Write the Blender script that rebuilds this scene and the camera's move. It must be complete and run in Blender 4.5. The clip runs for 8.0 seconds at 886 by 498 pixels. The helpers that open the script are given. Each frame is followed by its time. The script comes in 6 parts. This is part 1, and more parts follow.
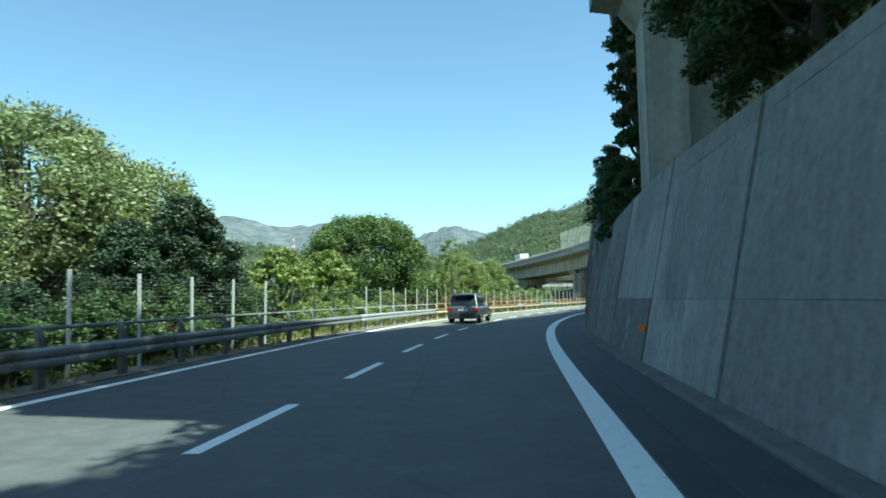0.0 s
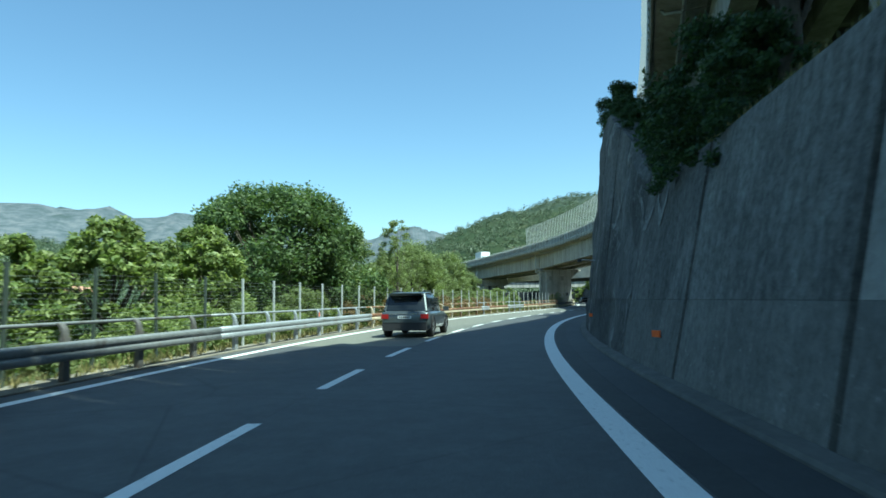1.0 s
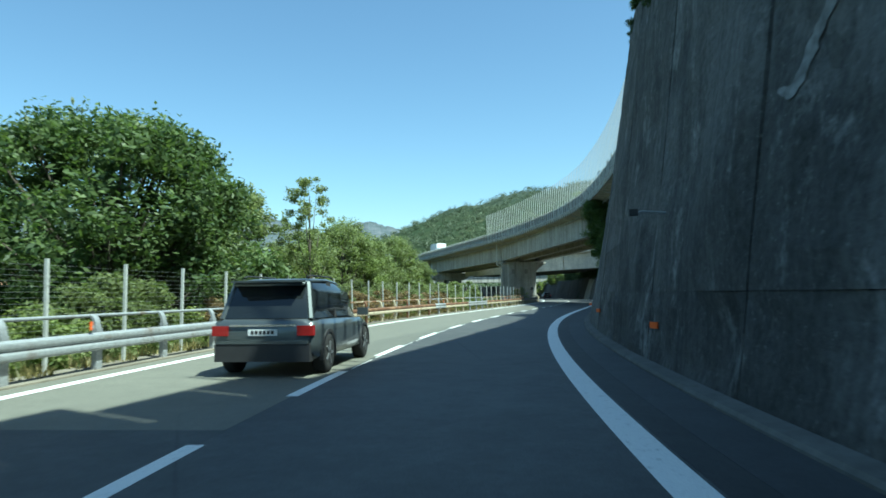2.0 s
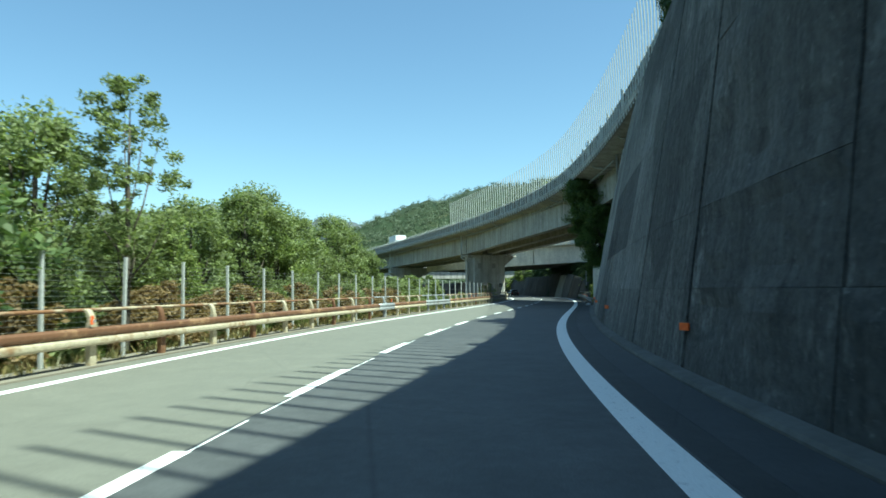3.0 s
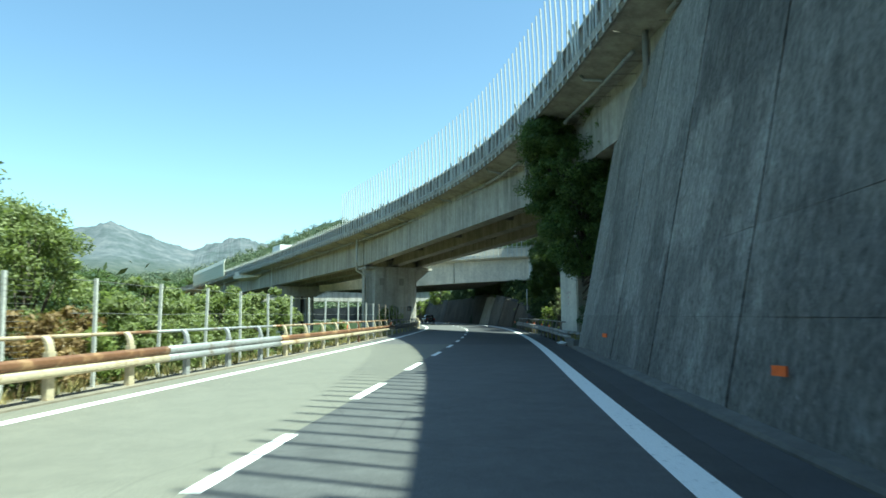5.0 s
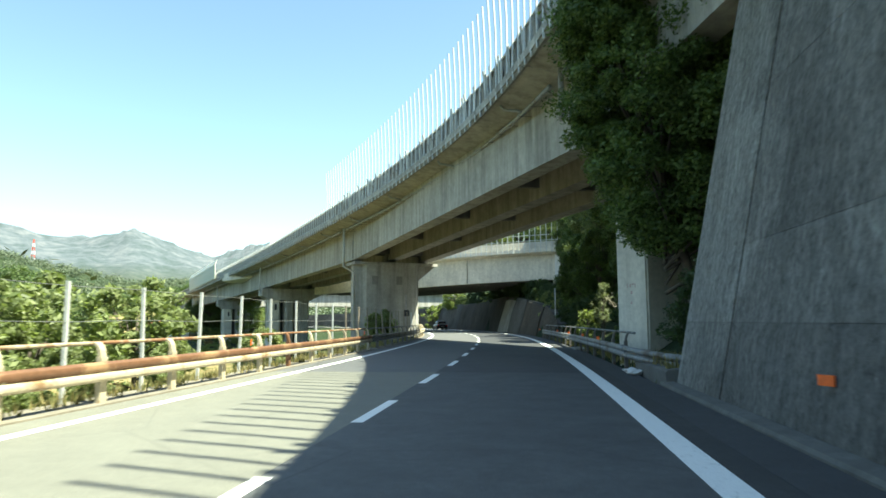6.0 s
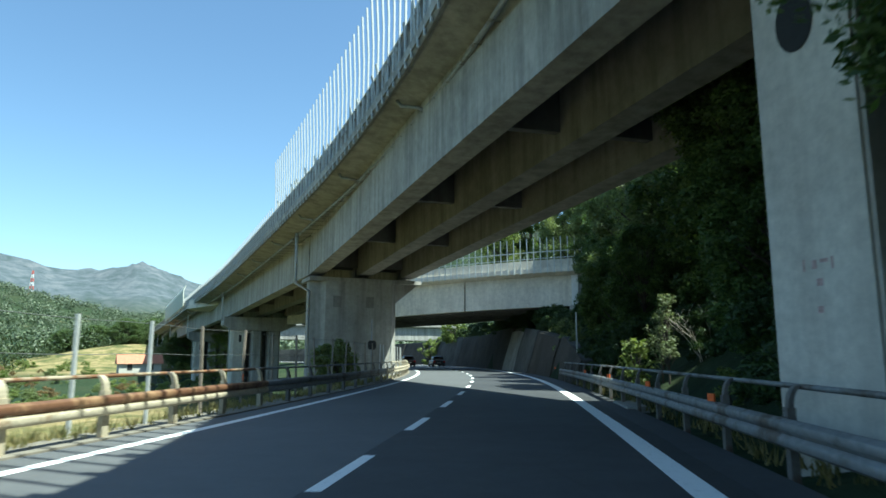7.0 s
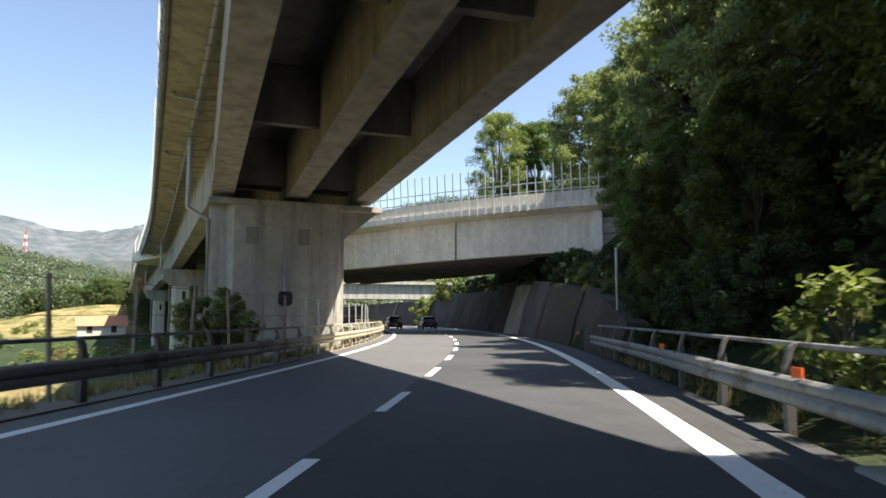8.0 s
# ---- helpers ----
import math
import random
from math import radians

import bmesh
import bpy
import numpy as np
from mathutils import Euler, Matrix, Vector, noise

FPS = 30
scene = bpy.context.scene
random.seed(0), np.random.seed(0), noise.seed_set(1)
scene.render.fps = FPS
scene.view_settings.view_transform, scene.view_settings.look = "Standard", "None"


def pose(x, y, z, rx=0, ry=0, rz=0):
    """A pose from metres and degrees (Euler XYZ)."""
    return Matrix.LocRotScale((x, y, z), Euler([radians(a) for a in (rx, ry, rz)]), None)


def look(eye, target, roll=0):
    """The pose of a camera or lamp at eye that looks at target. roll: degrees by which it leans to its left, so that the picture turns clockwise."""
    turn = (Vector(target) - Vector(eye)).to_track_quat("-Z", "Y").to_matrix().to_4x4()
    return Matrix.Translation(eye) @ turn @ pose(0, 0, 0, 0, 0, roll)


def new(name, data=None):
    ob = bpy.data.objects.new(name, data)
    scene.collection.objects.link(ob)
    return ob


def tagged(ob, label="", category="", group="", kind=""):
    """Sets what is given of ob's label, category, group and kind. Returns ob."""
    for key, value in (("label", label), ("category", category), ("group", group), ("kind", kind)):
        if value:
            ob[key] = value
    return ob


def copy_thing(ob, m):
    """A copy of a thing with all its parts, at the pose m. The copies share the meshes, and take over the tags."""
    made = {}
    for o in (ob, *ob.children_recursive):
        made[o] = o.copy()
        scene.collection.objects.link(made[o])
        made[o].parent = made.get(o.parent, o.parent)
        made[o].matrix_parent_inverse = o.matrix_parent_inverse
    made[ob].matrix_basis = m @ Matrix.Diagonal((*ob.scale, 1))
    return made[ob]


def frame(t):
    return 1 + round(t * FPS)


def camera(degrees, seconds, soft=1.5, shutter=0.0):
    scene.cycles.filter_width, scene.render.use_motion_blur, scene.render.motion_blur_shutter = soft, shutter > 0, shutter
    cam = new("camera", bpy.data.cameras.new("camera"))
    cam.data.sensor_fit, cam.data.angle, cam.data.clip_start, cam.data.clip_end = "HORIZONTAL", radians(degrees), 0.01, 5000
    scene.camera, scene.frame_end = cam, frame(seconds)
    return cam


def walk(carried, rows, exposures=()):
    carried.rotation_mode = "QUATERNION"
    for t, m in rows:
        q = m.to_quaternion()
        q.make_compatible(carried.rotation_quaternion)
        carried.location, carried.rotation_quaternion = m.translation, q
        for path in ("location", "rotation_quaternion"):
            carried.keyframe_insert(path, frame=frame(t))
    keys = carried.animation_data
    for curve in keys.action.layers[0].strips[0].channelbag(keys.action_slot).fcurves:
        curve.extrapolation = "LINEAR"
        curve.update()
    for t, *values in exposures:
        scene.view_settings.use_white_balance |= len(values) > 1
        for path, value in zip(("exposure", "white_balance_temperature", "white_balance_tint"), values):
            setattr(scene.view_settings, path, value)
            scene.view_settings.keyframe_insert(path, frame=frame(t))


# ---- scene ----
cam = camera(67.3, 8.0, soft=1.6, shutter=0.16)
# seconds, x, y, z, yaw, pitch, roll
PATH = [
    (0.0, 0.000, 0.000, 1.451, -0.14, 4.26, 1.02),
    (0.5, 0.374, 6.551, 1.429, -1.95, 4.45, 0.82),
    (1.0, 1.043, 13.396, 1.432, -3.70, 4.30, 0.66),
    (1.5, 1.913, 20.325, 1.409, -5.71, 4.12, 0.86),
    (3.0, 5.205, 38.770, 1.377, -10.65, 3.57, 0.44),
    (3.5, 6.980, 45.412, 1.378, -12.51, 3.93, 0.70),
    (4.0, 8.872, 52.079, 1.375, -14.38, 4.14, 0.53),
    (4.5, 10.923, 58.484, 1.364, -16.23, 4.75, 0.52),
    (5.0, 13.234, 64.951, 1.413, -17.85, 5.67, 0.11),
    (6.5, 21.392, 84.231, 1.424, -15.18, 6.97, 0.14),
    (7.0, 24.137, 90.961, 1.409, -15.30, 9.18, -0.05),
    (7.5, 26.897, 97.976, 1.415, -15.40, 8.71, -0.31),
    (8.0, 29.680, 105.089, 1.407, -14.84, 5.82, 0.12),
]
# seconds, stops, kelvin, tint
EXPOSURES = [(0.0, 1.3, 5850, -18), (0.5, 1.12, 5550, -19), (1.5, 1.05, 5450, -18), (3.0, 1.1, 5800, -18), (4.5, 1.25, 5850, -18), (5.0, 1.48, 5950, -18),
             (6.4, 1.95, 7000, -6), (6.6, 1.68, 6400, -6), (7.0, 1.24, 5700, -10), (7.5, 1.34, 6150, 4), (8.0, 1.52, 6950, 12)]
walk(cam, [(t, pose(x, y, z, 90 + pitch, roll, yaw)) for t, x, y, z, yaw, pitch, roll in PATH], EXPOSURES)

# ---- world and sun ----
SUN_AZ, SUN_EL = 131.0, 60.7            # degrees, clockwise from +y
world = bpy.data.worlds.new("sky")
scene.world = world
world.use_nodes = True
wn = world.node_tree.nodes
sky = wn.new("ShaderNodeTexSky")
sky.sky_type, sky.sun_disc = "NISHITA", False
sky.sun_elevation, sky.sun_rotation = radians(SUN_EL), radians(SUN_AZ)
sky.air_density, sky.dust_density, sky.ozone_density = 1.0, 0.7, 1.5
wn["Background"].inputs["Strength"].default_value = 0.091
world.node_tree.links.new(sky.outputs[0], wn["Background"].inputs[0])
sun_data = bpy.data.lights.new("sun", "SUN")
sun_data.energy, sun_data.angle, sun_data.color = 5.0, radians(0.55), (1.0, 0.95, 0.86)
sun = new("sun", sun_data)
_az, _el = radians(SUN_AZ), radians(SUN_EL)
SUN_DIR = Vector((math.sin(_az) * math.cos(_el), math.cos(_az) * math.cos(_el), math.sin(_el)))
sun.matrix_world = look(SUN_DIR * 300, (0, 0, 0))


# ---- materials ----
class Mat:
    """Small builder for procedural node materials."""

    def __init__(self, name, rough=0.8, metal=0.0, spec=0.5):
        self.m = bpy.data.materials.new(name)
        self.m.use_nodes = True
        self.n, self.l = self.m.node_tree.nodes, self.m.node_tree.links
        self.b = self.n["Principled BSDF"]
        self.b.inputs["Roughness"].default_value = rough
        self.b.inputs["Metallic"].default_value = metal
        self.b.inputs["Specular IOR Level"].default_value = spec
        self.co = self.n.new("ShaderNodeTexCoord").outputs["Object"]

    def scaled(self, sx, sy, sz):
        mp = self.n.new("ShaderNodeMapping")
        mp.inputs["Scale"].default_value = (sx, sy, sz)
        self.l.new(self.co, mp.inputs[0])
        return mp.outputs[0]

    def noise(self, scale, detail=4, rough=0.6, vec=None):
        t = self.n.new("ShaderNodeTexNoise")
        t.inputs["Scale"].default_value, t.inputs["Detail"].default_value, t.inputs["Roughness"].default_value = scale, detail, rough
        self.l.new(vec or self.co, t.inputs["Vector"])
        return t.outputs["Fac"]

    def ramp(self, fac, *stops):
        r = self.n.new("ShaderNodeValToRGB")
        e = r.color_ramp.elements
        while len(e) < len(stops):
            e.new(0.5)
        for k, (p, c) in zip(e, stops):
            k.position = p
            k.color = (c, c, c, 1) if isinstance(c, (int, float)) else (*c, 1)
        self.l.new(fac, r.inputs[0])
        return r.outputs[0]

    def mix(self, fac, a, b, mode="MIX"):
        x = self.n.new("ShaderNodeMix")
        x.data_type, x.blend_type = "RGBA", mode
        for sock, v in ((x.inputs[0], fac), (x.inputs[6], a), (x.inputs[7], b)):
            if isinstance(v, (int, float)):
                sock.default_value = v if sock.type == "VALUE" else (v, v, v, 1)
            elif isinstance(v, tuple):
                sock.default_value = (*v, 1)
            else:
                self.l.new(v, sock)
        return x.outputs[2]

    def random(self):
        return self.n.new("ShaderNodeObjectInfo").outputs["Random"]

    def island(self):
        return self.n.new("ShaderNodeNewGeometry").outputs["Random Per Island"]

    def z(self):
        sp = self.n.new("ShaderNodeSeparateXYZ")
        self.l.new(self.co, sp.inputs[0])
        return sp.outputs[2]

    def color(self, c):
        if isinstance(c, tuple):
            self.b.inputs["Base Color"].default_value = (*c, 1)
        else:
            self.l.new(c, self.b.inputs["Base Color"])
        return self

    def rough(self, f):
        self.l.new(f, self.b.inputs["Roughness"])
        return self

    def bump(self, h, strength=0.3, dist=0.02):
        p = self.n.new("ShaderNodeBump")
        p.inputs["Strength"].default_value, p.inputs["Distance"].default_value = strength, dist
        self.l.new(h, p.inputs["Height"])
        self.l.new(p.outputs[0], self.b.inputs["Normal"])
        return self


def asphalt(name, low, high, wear=1.0):
    k = Mat(name, 0.72, spec=0.5)
    big = k.ramp(k.noise(0.16, 4, 0.65), (0.3, low), (0.7, high))
    grain = k.ramp(k.noise(55, 3, 0.7), (0.32, 0.62), (0.68, 1.38))
    streak = k.ramp(k.noise(1.6, 5, 0.7), (0.36, 1 - 0.2 * wear), (0.64, 1 + 0.13 * wear))
    mid = k.ramp(k.noise(9, 4, 0.75), (0.32, 1 - 0.16 * wear), (0.68, 1 + 0.15 * wear))
    vor = k.n.new("ShaderNodeTexVoronoi")
    vor.feature = "DISTANCE_TO_EDGE"
    vor.inputs["Scale"].default_value = 0.17
    warp = k.mix(0.25, k.co, k.n.new("ShaderNodeTexNoise").outputs["Color"], "ADD")
    k.l.new(warp, vor.inputs["Vector"])
    crack = k.ramp(vor.outputs["Distance"], (0.0, 1 - 0.35 * wear), (0.004, 1.0))
    col = k.mix(1.0, k.mix(1.0, big, grain, "MULTIPLY"), streak, "MULTIPLY")
    col = k.mix(1.0, k.mix(1.0, col, mid, "MULTIPLY"), crack, "MULTIPLY")
    k.color(col)
    return k.bump(k.noise(90, 2, 0.7), 0.35, 0.006).m


def paint_white():
    k = Mat("road_paint", 0.65, spec=0.4)
    wear = k.ramp(k.noise(9, 5, 0.75), (0.32, (0.45, 0.46, 0.44)), (0.42, (0.86, 0.87, 0.84)))
    fine = k.ramp(k.noise(70, 2), (0.35, 0.85), (0.6, 1.0))
    k.color(k.mix(1.0, wear, fine, "MULTIPLY"))
    return k.bump(k.noise(80, 2), 0.2, 0.004).m


def concrete(name, base, dark, streaks=0.5, grain=6.0):
    k = Mat(name, 0.9, spec=0.25)
    tone = k.ramp(k.noise(0.35, 4, 0.6), (0.32, tuple(c * 0.82 for c in base)), (0.7, tuple(min(1, c * 1.12) for c in base)))
    run = k.ramp(k.noise(1.0, 5, 0.62, k.scaled(1.6, 1.6, 0.13)), (0.42, 0.0), (0.72, 1.0))
    st = k.mix(1.0, run, streaks, "MULTIPLY")
    col = k.mix(st, tone, dark)
    blot = k.ramp(k.noise(grain, 5, 0.7), (0.3, 0.82), (0.68, 1.1))
    col = k.mix(1.0, col, blot, "MULTIPLY")
    v = k.mix(1.0, col, k.ramp(k.random(), (0.0, 0.93), (1.0, 1.06)), "MULTIPLY")
    k.color(v)
    return k.bump(k.noise(14, 5, 0.65), 0.35, 0.02).m


def wall_concrete(name, base, dark, pale, stain, patch, relief=1.0, soot=0.62, lines=0.25, bloom=0.60):
    """Cast concrete that has weathered: rain streaks, dark blots, pale lime bloom."""
    k = Mat(name, 0.92, spec=0.2)
    tone = k.ramp(k.noise(0.22, 5, 0.68), (0.30, tuple(c * 0.62 for c in base)), (0.46, base), (0.72, tuple(c * 1.25 for c in base)))
    run = k.ramp(k.noise(1.0, 6, 0.68, k.scaled(1.7, 1.7, 0.16)), (0.42, 0.0), (0.72, stain * 0.75))
    col = k.mix(run, tone, dark)
    sooty = k.ramp(k.noise(0.13, 5, 0.55), (0.485, 0.0), (0.515, soot))
    col = k.mix(sooty, col, dark)
    lime = k.ramp(k.noise(0.8, 6, 0.75, k.scaled(1.0, 1.0, 0.6)), (bloom, 0.0), (bloom + 0.13, patch))
    col = k.mix(lime, col, pale)
    speck = k.ramp(k.noise(11, 5, 0.8), (0.60, 0.0), (0.68, patch * 0.7))
    col = k.mix(speck, col, pale)
    thin = k.ramp(k.noise(1.0, 4, 0.7, k.scaled(6.0, 6.0, 0.5)), (0.3, 1 - 1.2 * lines), (0.7, 1 + 0.8 * lines))
    col = k.mix(1.0, col, thin, "MULTIPLY")
    col = k.mix(1.0, col, k.ramp(k.noise(7, 7, 0.82), (0.30, 1 - 0.5 * relief), (0.5, 1.0), (0.7, 1 + 0.4 * relief)), "MULTIPLY")
    k.color(k.mix(1.0, col, k.ramp(k.random(), (0.0, 0.86), (1.0, 1.12)), "MULTIPLY"))
    return k.bump(k.noise(5, 8, 0.8), 0.8 * relief, 0.10).m


def plain(name, c, rough=0.6, metal=0.0, vary=0.12, scale=8.0, bump=0.0):
    k = Mat(name, rough, metal)
    k.color(k.ramp(k.noise(scale, 4, 0.6), (0.3, tuple(x * (1 - vary) for x in c)), (0.7, tuple(min(1, x * (1 + vary)) for x in c))))
    if bump:
        k.bump(k.noise(scale * 4, 3), bump, 0.01)
    return k.m


def steel(name, clean, rust, amount):
    k = Mat(name, 0.5, 0.35)
    f = k.ramp(k.noise(1.1, 5, 0.7), (0.62 - amount * 0.4, 0.0), (0.72 - amount * 0.4, 1.0))
    fine = k.ramp(k.noise(16, 4), (0.3, 0.78), (0.7, 1.1))
    k.color(k.mix(1.0, k.mix(f, clean, rust), fine, "MULTIPLY"))
    k.rough(k.ramp(k.noise(7, 3), (0.3, 0.42), (0.7, 0.75)))
    return k.bump(k.noise(40, 3), 0.12, 0.004).m


def leaf(name, dark, light, trans=0.35):
    k = Mat(name, 0.5, spec=0.35)
    tone = k.ramp(k.island(), (0.0, dark), (0.55, tuple((a + b) / 2 for a, b in zip(dark, light))), (1.0, light))
    tone = k.mix(1.0, tone, k.ramp(k.noise(0.7, 2), (0.3, 0.75), (0.7, 1.2)), "MULTIPLY")
    k.color(tone)
    tr = k.n.new("ShaderNodeBsdfTranslucent")
    k.l.new(k.mix(1.0, tone, (1.0, 1.08, 0.6), "MULTIPLY"), tr.inputs[0])
    ms = k.n.new("ShaderNodeMixShader")
    ms.inputs[0].default_value = trans
    k.l.new(k.b.outputs[0], ms.inputs[1])
    k.l.new(tr.outputs[0], ms.inputs[2])
    k.l.new(ms.outputs[0], k.n["Material Output"].inputs[0])
    return k.m


def ground_mat():
    k = Mat("ground_cover", 0.95, spec=0.15)
    wood = k.ramp(k.noise(0.06, 6, 0.72), (0.30, (0.018, 0.032, 0.014)), (0.48, (0.030, 0.047, 0.020)), (0.64, (0.046, 0.058, 0.027)), (0.72, (0.25, 0.21, 0.115)))
    fine = k.ramp(k.noise(1.7, 5, 0.75), (0.28, 0.55), (0.72, 1.3))
    col = k.mix(1.0, wood, fine, "MULTIPLY")
    away = k.n.new("ShaderNodeVectorMath")
    away.operation = "DISTANCE"
    away.inputs[1].default_value = (1, 131, -3)
    k.l.new(k.co, away.inputs[0])
    knoll = k.n.new("ShaderNodeVectorMath")
    knoll.operation = "DISTANCE"
    knoll.inputs[1].default_value = (-8, 266, 0)
    k.l.new(k.co, knoll.inputs[0])
    least = k.n.new("ShaderNodeMath")
    least.operation = "MINIMUM"
    k.l.new(away.outputs["Value"], least.inputs[0])
    k.l.new(knoll.outputs["Value"], least.inputs[1])
    field = k.n.new("ShaderNodeMapRange")
    field.inputs[1].default_value, field.inputs[2].default_value, field.inputs[3].default_value, field.inputs[4].default_value = 22, 38, 1.0, 0.0
    k.l.new(least.outputs[0], field.inputs[0])
    hay = k.mix(1.0, k.ramp(k.noise(0.22, 7, 0.78), (0.40, (0.075, 0.088, 0.032)), (0.49, (0.17, 0.155, 0.06)), (0.57, (0.31, 0.24, 0.115))), fine, "MULTIPLY")
    col = k.mix(field.outputs[0], col, hay)
    # Blue-grey of distant haze is put into the mountains' colour.
    hazy_rock = k.ramp(k.noise(0.02, 5, 0.7), (0.34, (0.135, 0.143, 0.150)), (0.50, (0.085, 0.101, 0.112)), (0.66, (0.052, 0.070, 0.070)))
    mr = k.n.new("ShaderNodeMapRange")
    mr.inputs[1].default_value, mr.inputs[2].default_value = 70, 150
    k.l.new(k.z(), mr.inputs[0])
    k.color(k.mix(mr.outputs[0], col, hazy_rock))
    return k.bump(k.noise(2.5, 5, 0.7), 0.6, 0.25).m


ASPHALT = asphalt("dark_asphalt", (0.060, 0.063, 0.064), (0.087, 0.090, 0.089))
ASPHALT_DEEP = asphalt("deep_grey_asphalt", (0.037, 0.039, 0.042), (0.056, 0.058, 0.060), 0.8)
ASPHALT_PALE = asphalt("pale_warm_asphalt", (0.140, 0.138, 0.113), (0.158, 0.156, 0.127), 0.45)
ASPHALT_NEW = asphalt("fresh_black_asphalt", (0.034, 0.035, 0.036), (0.048, 0.049, 0.049))
ASPHALT_WORN = asphalt("worn_grey_asphalt", (0.086, 0.088, 0.088), (0.114, 0.116, 0.114), 0.4)
PAINT = paint_white()
WALL_OLD = wall_concrete("aged_wall_concrete", (0.228, 0.225, 0.208), (0.082, 0.083, 0.078), (0.40, 0.395, 0.365), 0.85, 0.75, 1.3)
WALL_GREY = wall_concrete("weathered_grey_concrete", (0.29, 0.285, 0.262), (0.115, 0.114, 0.105), (0.45, 0.445, 0.41), 0.8, 0.75, 1.2, 0.5, 0.22)
WALL_BASE = wall_concrete("mottled_base_concrete", (0.195, 0.192, 0.174), (0.10, 0.098, 0.089), (0.48, 0.47, 0.43), 0.55, 0.85, 0.8, 0.5, 0.12)
WALL_ROUGH = wall_concrete("rough_dark_concrete", (0.15, 0.148, 0.138), (0.045, 0.046, 0.043), (0.36, 0.355, 0.33), 0.85, 0.9, 1.0, 0.5, 0.15, 0.555)
WALL_CAST = wall_concrete("smooth_wall_concrete", (0.345, 0.338, 0.305), (0.165, 0.160, 0.145), (0.46, 0.45, 0.41), 0.6, 0.5, 0.6, 0.4, 0.12)
WALL_DAMP = wall_concrete("damp_dark_concrete", (0.118, 0.117, 0.110), (0.050, 0.051, 0.048), (0.26, 0.256, 0.236), 0.85, 0.6, 1.3)
WALL_BROWN = wall_concrete("brown_shaded_concrete", (0.085, 0.075, 0.06), (0.04, 0.036, 0.03), (0.22, 0.20, 0.165), 0.4, 0.6, 1.0, 0.4, 0.06)
WALL_DIRTY_SHADED = wall_concrete("dirty_shaded_concrete", (0.11, 0.108, 0.098), (0.045, 0.046, 0.042), (0.30, 0.29, 0.26), 0.7, 0.35)
CONCRETE = concrete("viaduct_concrete", (0.41, 0.395, 0.355), (0.165, 0.158, 0.14), 0.75, 3.0)
CONC_PALE = concrete("clean_pale_concrete", (0.66, 0.62, 0.53), (0.36, 0.33, 0.28), 0.55, 4.0)
# Warm bright tone that puts the light on the overpass's face into its colour.
CONC_FACE = concrete("lit_face_concrete", (0.74, 0.69, 0.585), (0.44, 0.40, 0.33), 0.45, 3.0)
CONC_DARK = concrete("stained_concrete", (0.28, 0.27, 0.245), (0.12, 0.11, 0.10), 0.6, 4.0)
# Next two tones put the shade under the decks into the concrete's colour.
CONC_SHADE = concrete("soffit_shade_concrete", (0.15, 0.147, 0.138), (0.062, 0.06, 0.055), 0.6, 2.5)
CONC_UNDER = concrete("shaded_girder_concrete", (0.295, 0.28, 0.245), (0.12, 0.112, 0.095), 0.7, 2.5)
CONC_EDGE = concrete("worn_cornice_concrete", (0.40, 0.395, 0.365), (0.12, 0.118, 0.108), 0.8, 5.0)
WHITE_WASH = plain("white_wash", (0.80, 0.79, 0.76), 0.8, 0, 0.08, 3.0)
LIME = plain("lime_deposit", (0.20, 0.20, 0.188), 0.95, 0, 0.45, 6.0, 0.4)
KERB = concrete("kerb_concrete", (0.34, 0.33, 0.30), (0.18, 0.18, 0.16), 0.4, 9.0)
VERGE = concrete("dusty_verge", (0.235, 0.21, 0.165), (0.11, 0.10, 0.075), 0.5, 5.0)
KERB_DARK = concrete("dirty_kerb_concrete", (0.15, 0.148, 0.135), (0.06, 0.06, 0.055), 0.5, 7.0)
GALV = steel("galvanised_steel", (0.34, 0.355, 0.365), (0.22, 0.19, 0.16), 0.2)
GALV_DULL = steel("dull_grey_steel", (0.235, 0.24, 0.235), (0.12, 0.10, 0.08), 0.25)
POST_BROWN = steel("brown_stained_steel", (0.165, 0.155, 0.14), (0.125, 0.088, 0.064), 0.3)
RUSTY = steel("rusty_steel", (0.36, 0.22, 0.115), (0.19, 0.095, 0.05), 0.6)
HAND = steel("rusting_cream_steel", (0.50, 0.42, 0.29), (0.27, 0.14, 0.07), 0.5)
CREAM = steel("cream_weathered_steel", (0.56, 0.49, 0.35), (0.33, 0.21, 0.11), 0.22)
FENCE_STEEL = plain("pale_fence_steel", (0.52, 0.53, 0.505), 0.5, 0.2)
# Brown tone for pale posts that stand in the viaduct's shadow.
FENCE_SHADE = plain("shaded_brown_steel", (0.25, 0.21, 0.165), 0.7, 0.1, 0.3, 5.0)
FENCE_GREEN = plain("dark_green_fence_steel", (0.05, 0.065, 0.05), 0.6)
SLAT_STEEL = plain("weathered_slat_steel", (0.34, 0.35, 0.34), 0.6, 0.2, 0.3, 3.0)
WIRE = plain("fence_wire", (0.15, 0.155, 0.145), 0.6, 0.3)
ORANGE = plain("orange_reflector", (0.75, 0.13, 0.02), 0.4)
MARK_RED = plain("faded_red_paint", (0.44, 0.31, 0.28), 0.9, 0, 0.3, 20)
BARRIER = plain("pale_barrier_panel", (0.60, 0.60, 0.50), 0.6)
# Near-black that stands for the shade inside openings.
DARK_HOLE = plain("shadowed_recess", (0.03, 0.03, 0.028), 0.95)
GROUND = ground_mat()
LEAF_MID = leaf("broad_leaves", (0.128, 0.166, 0.064), (0.315, 0.352, 0.155), 0.5)
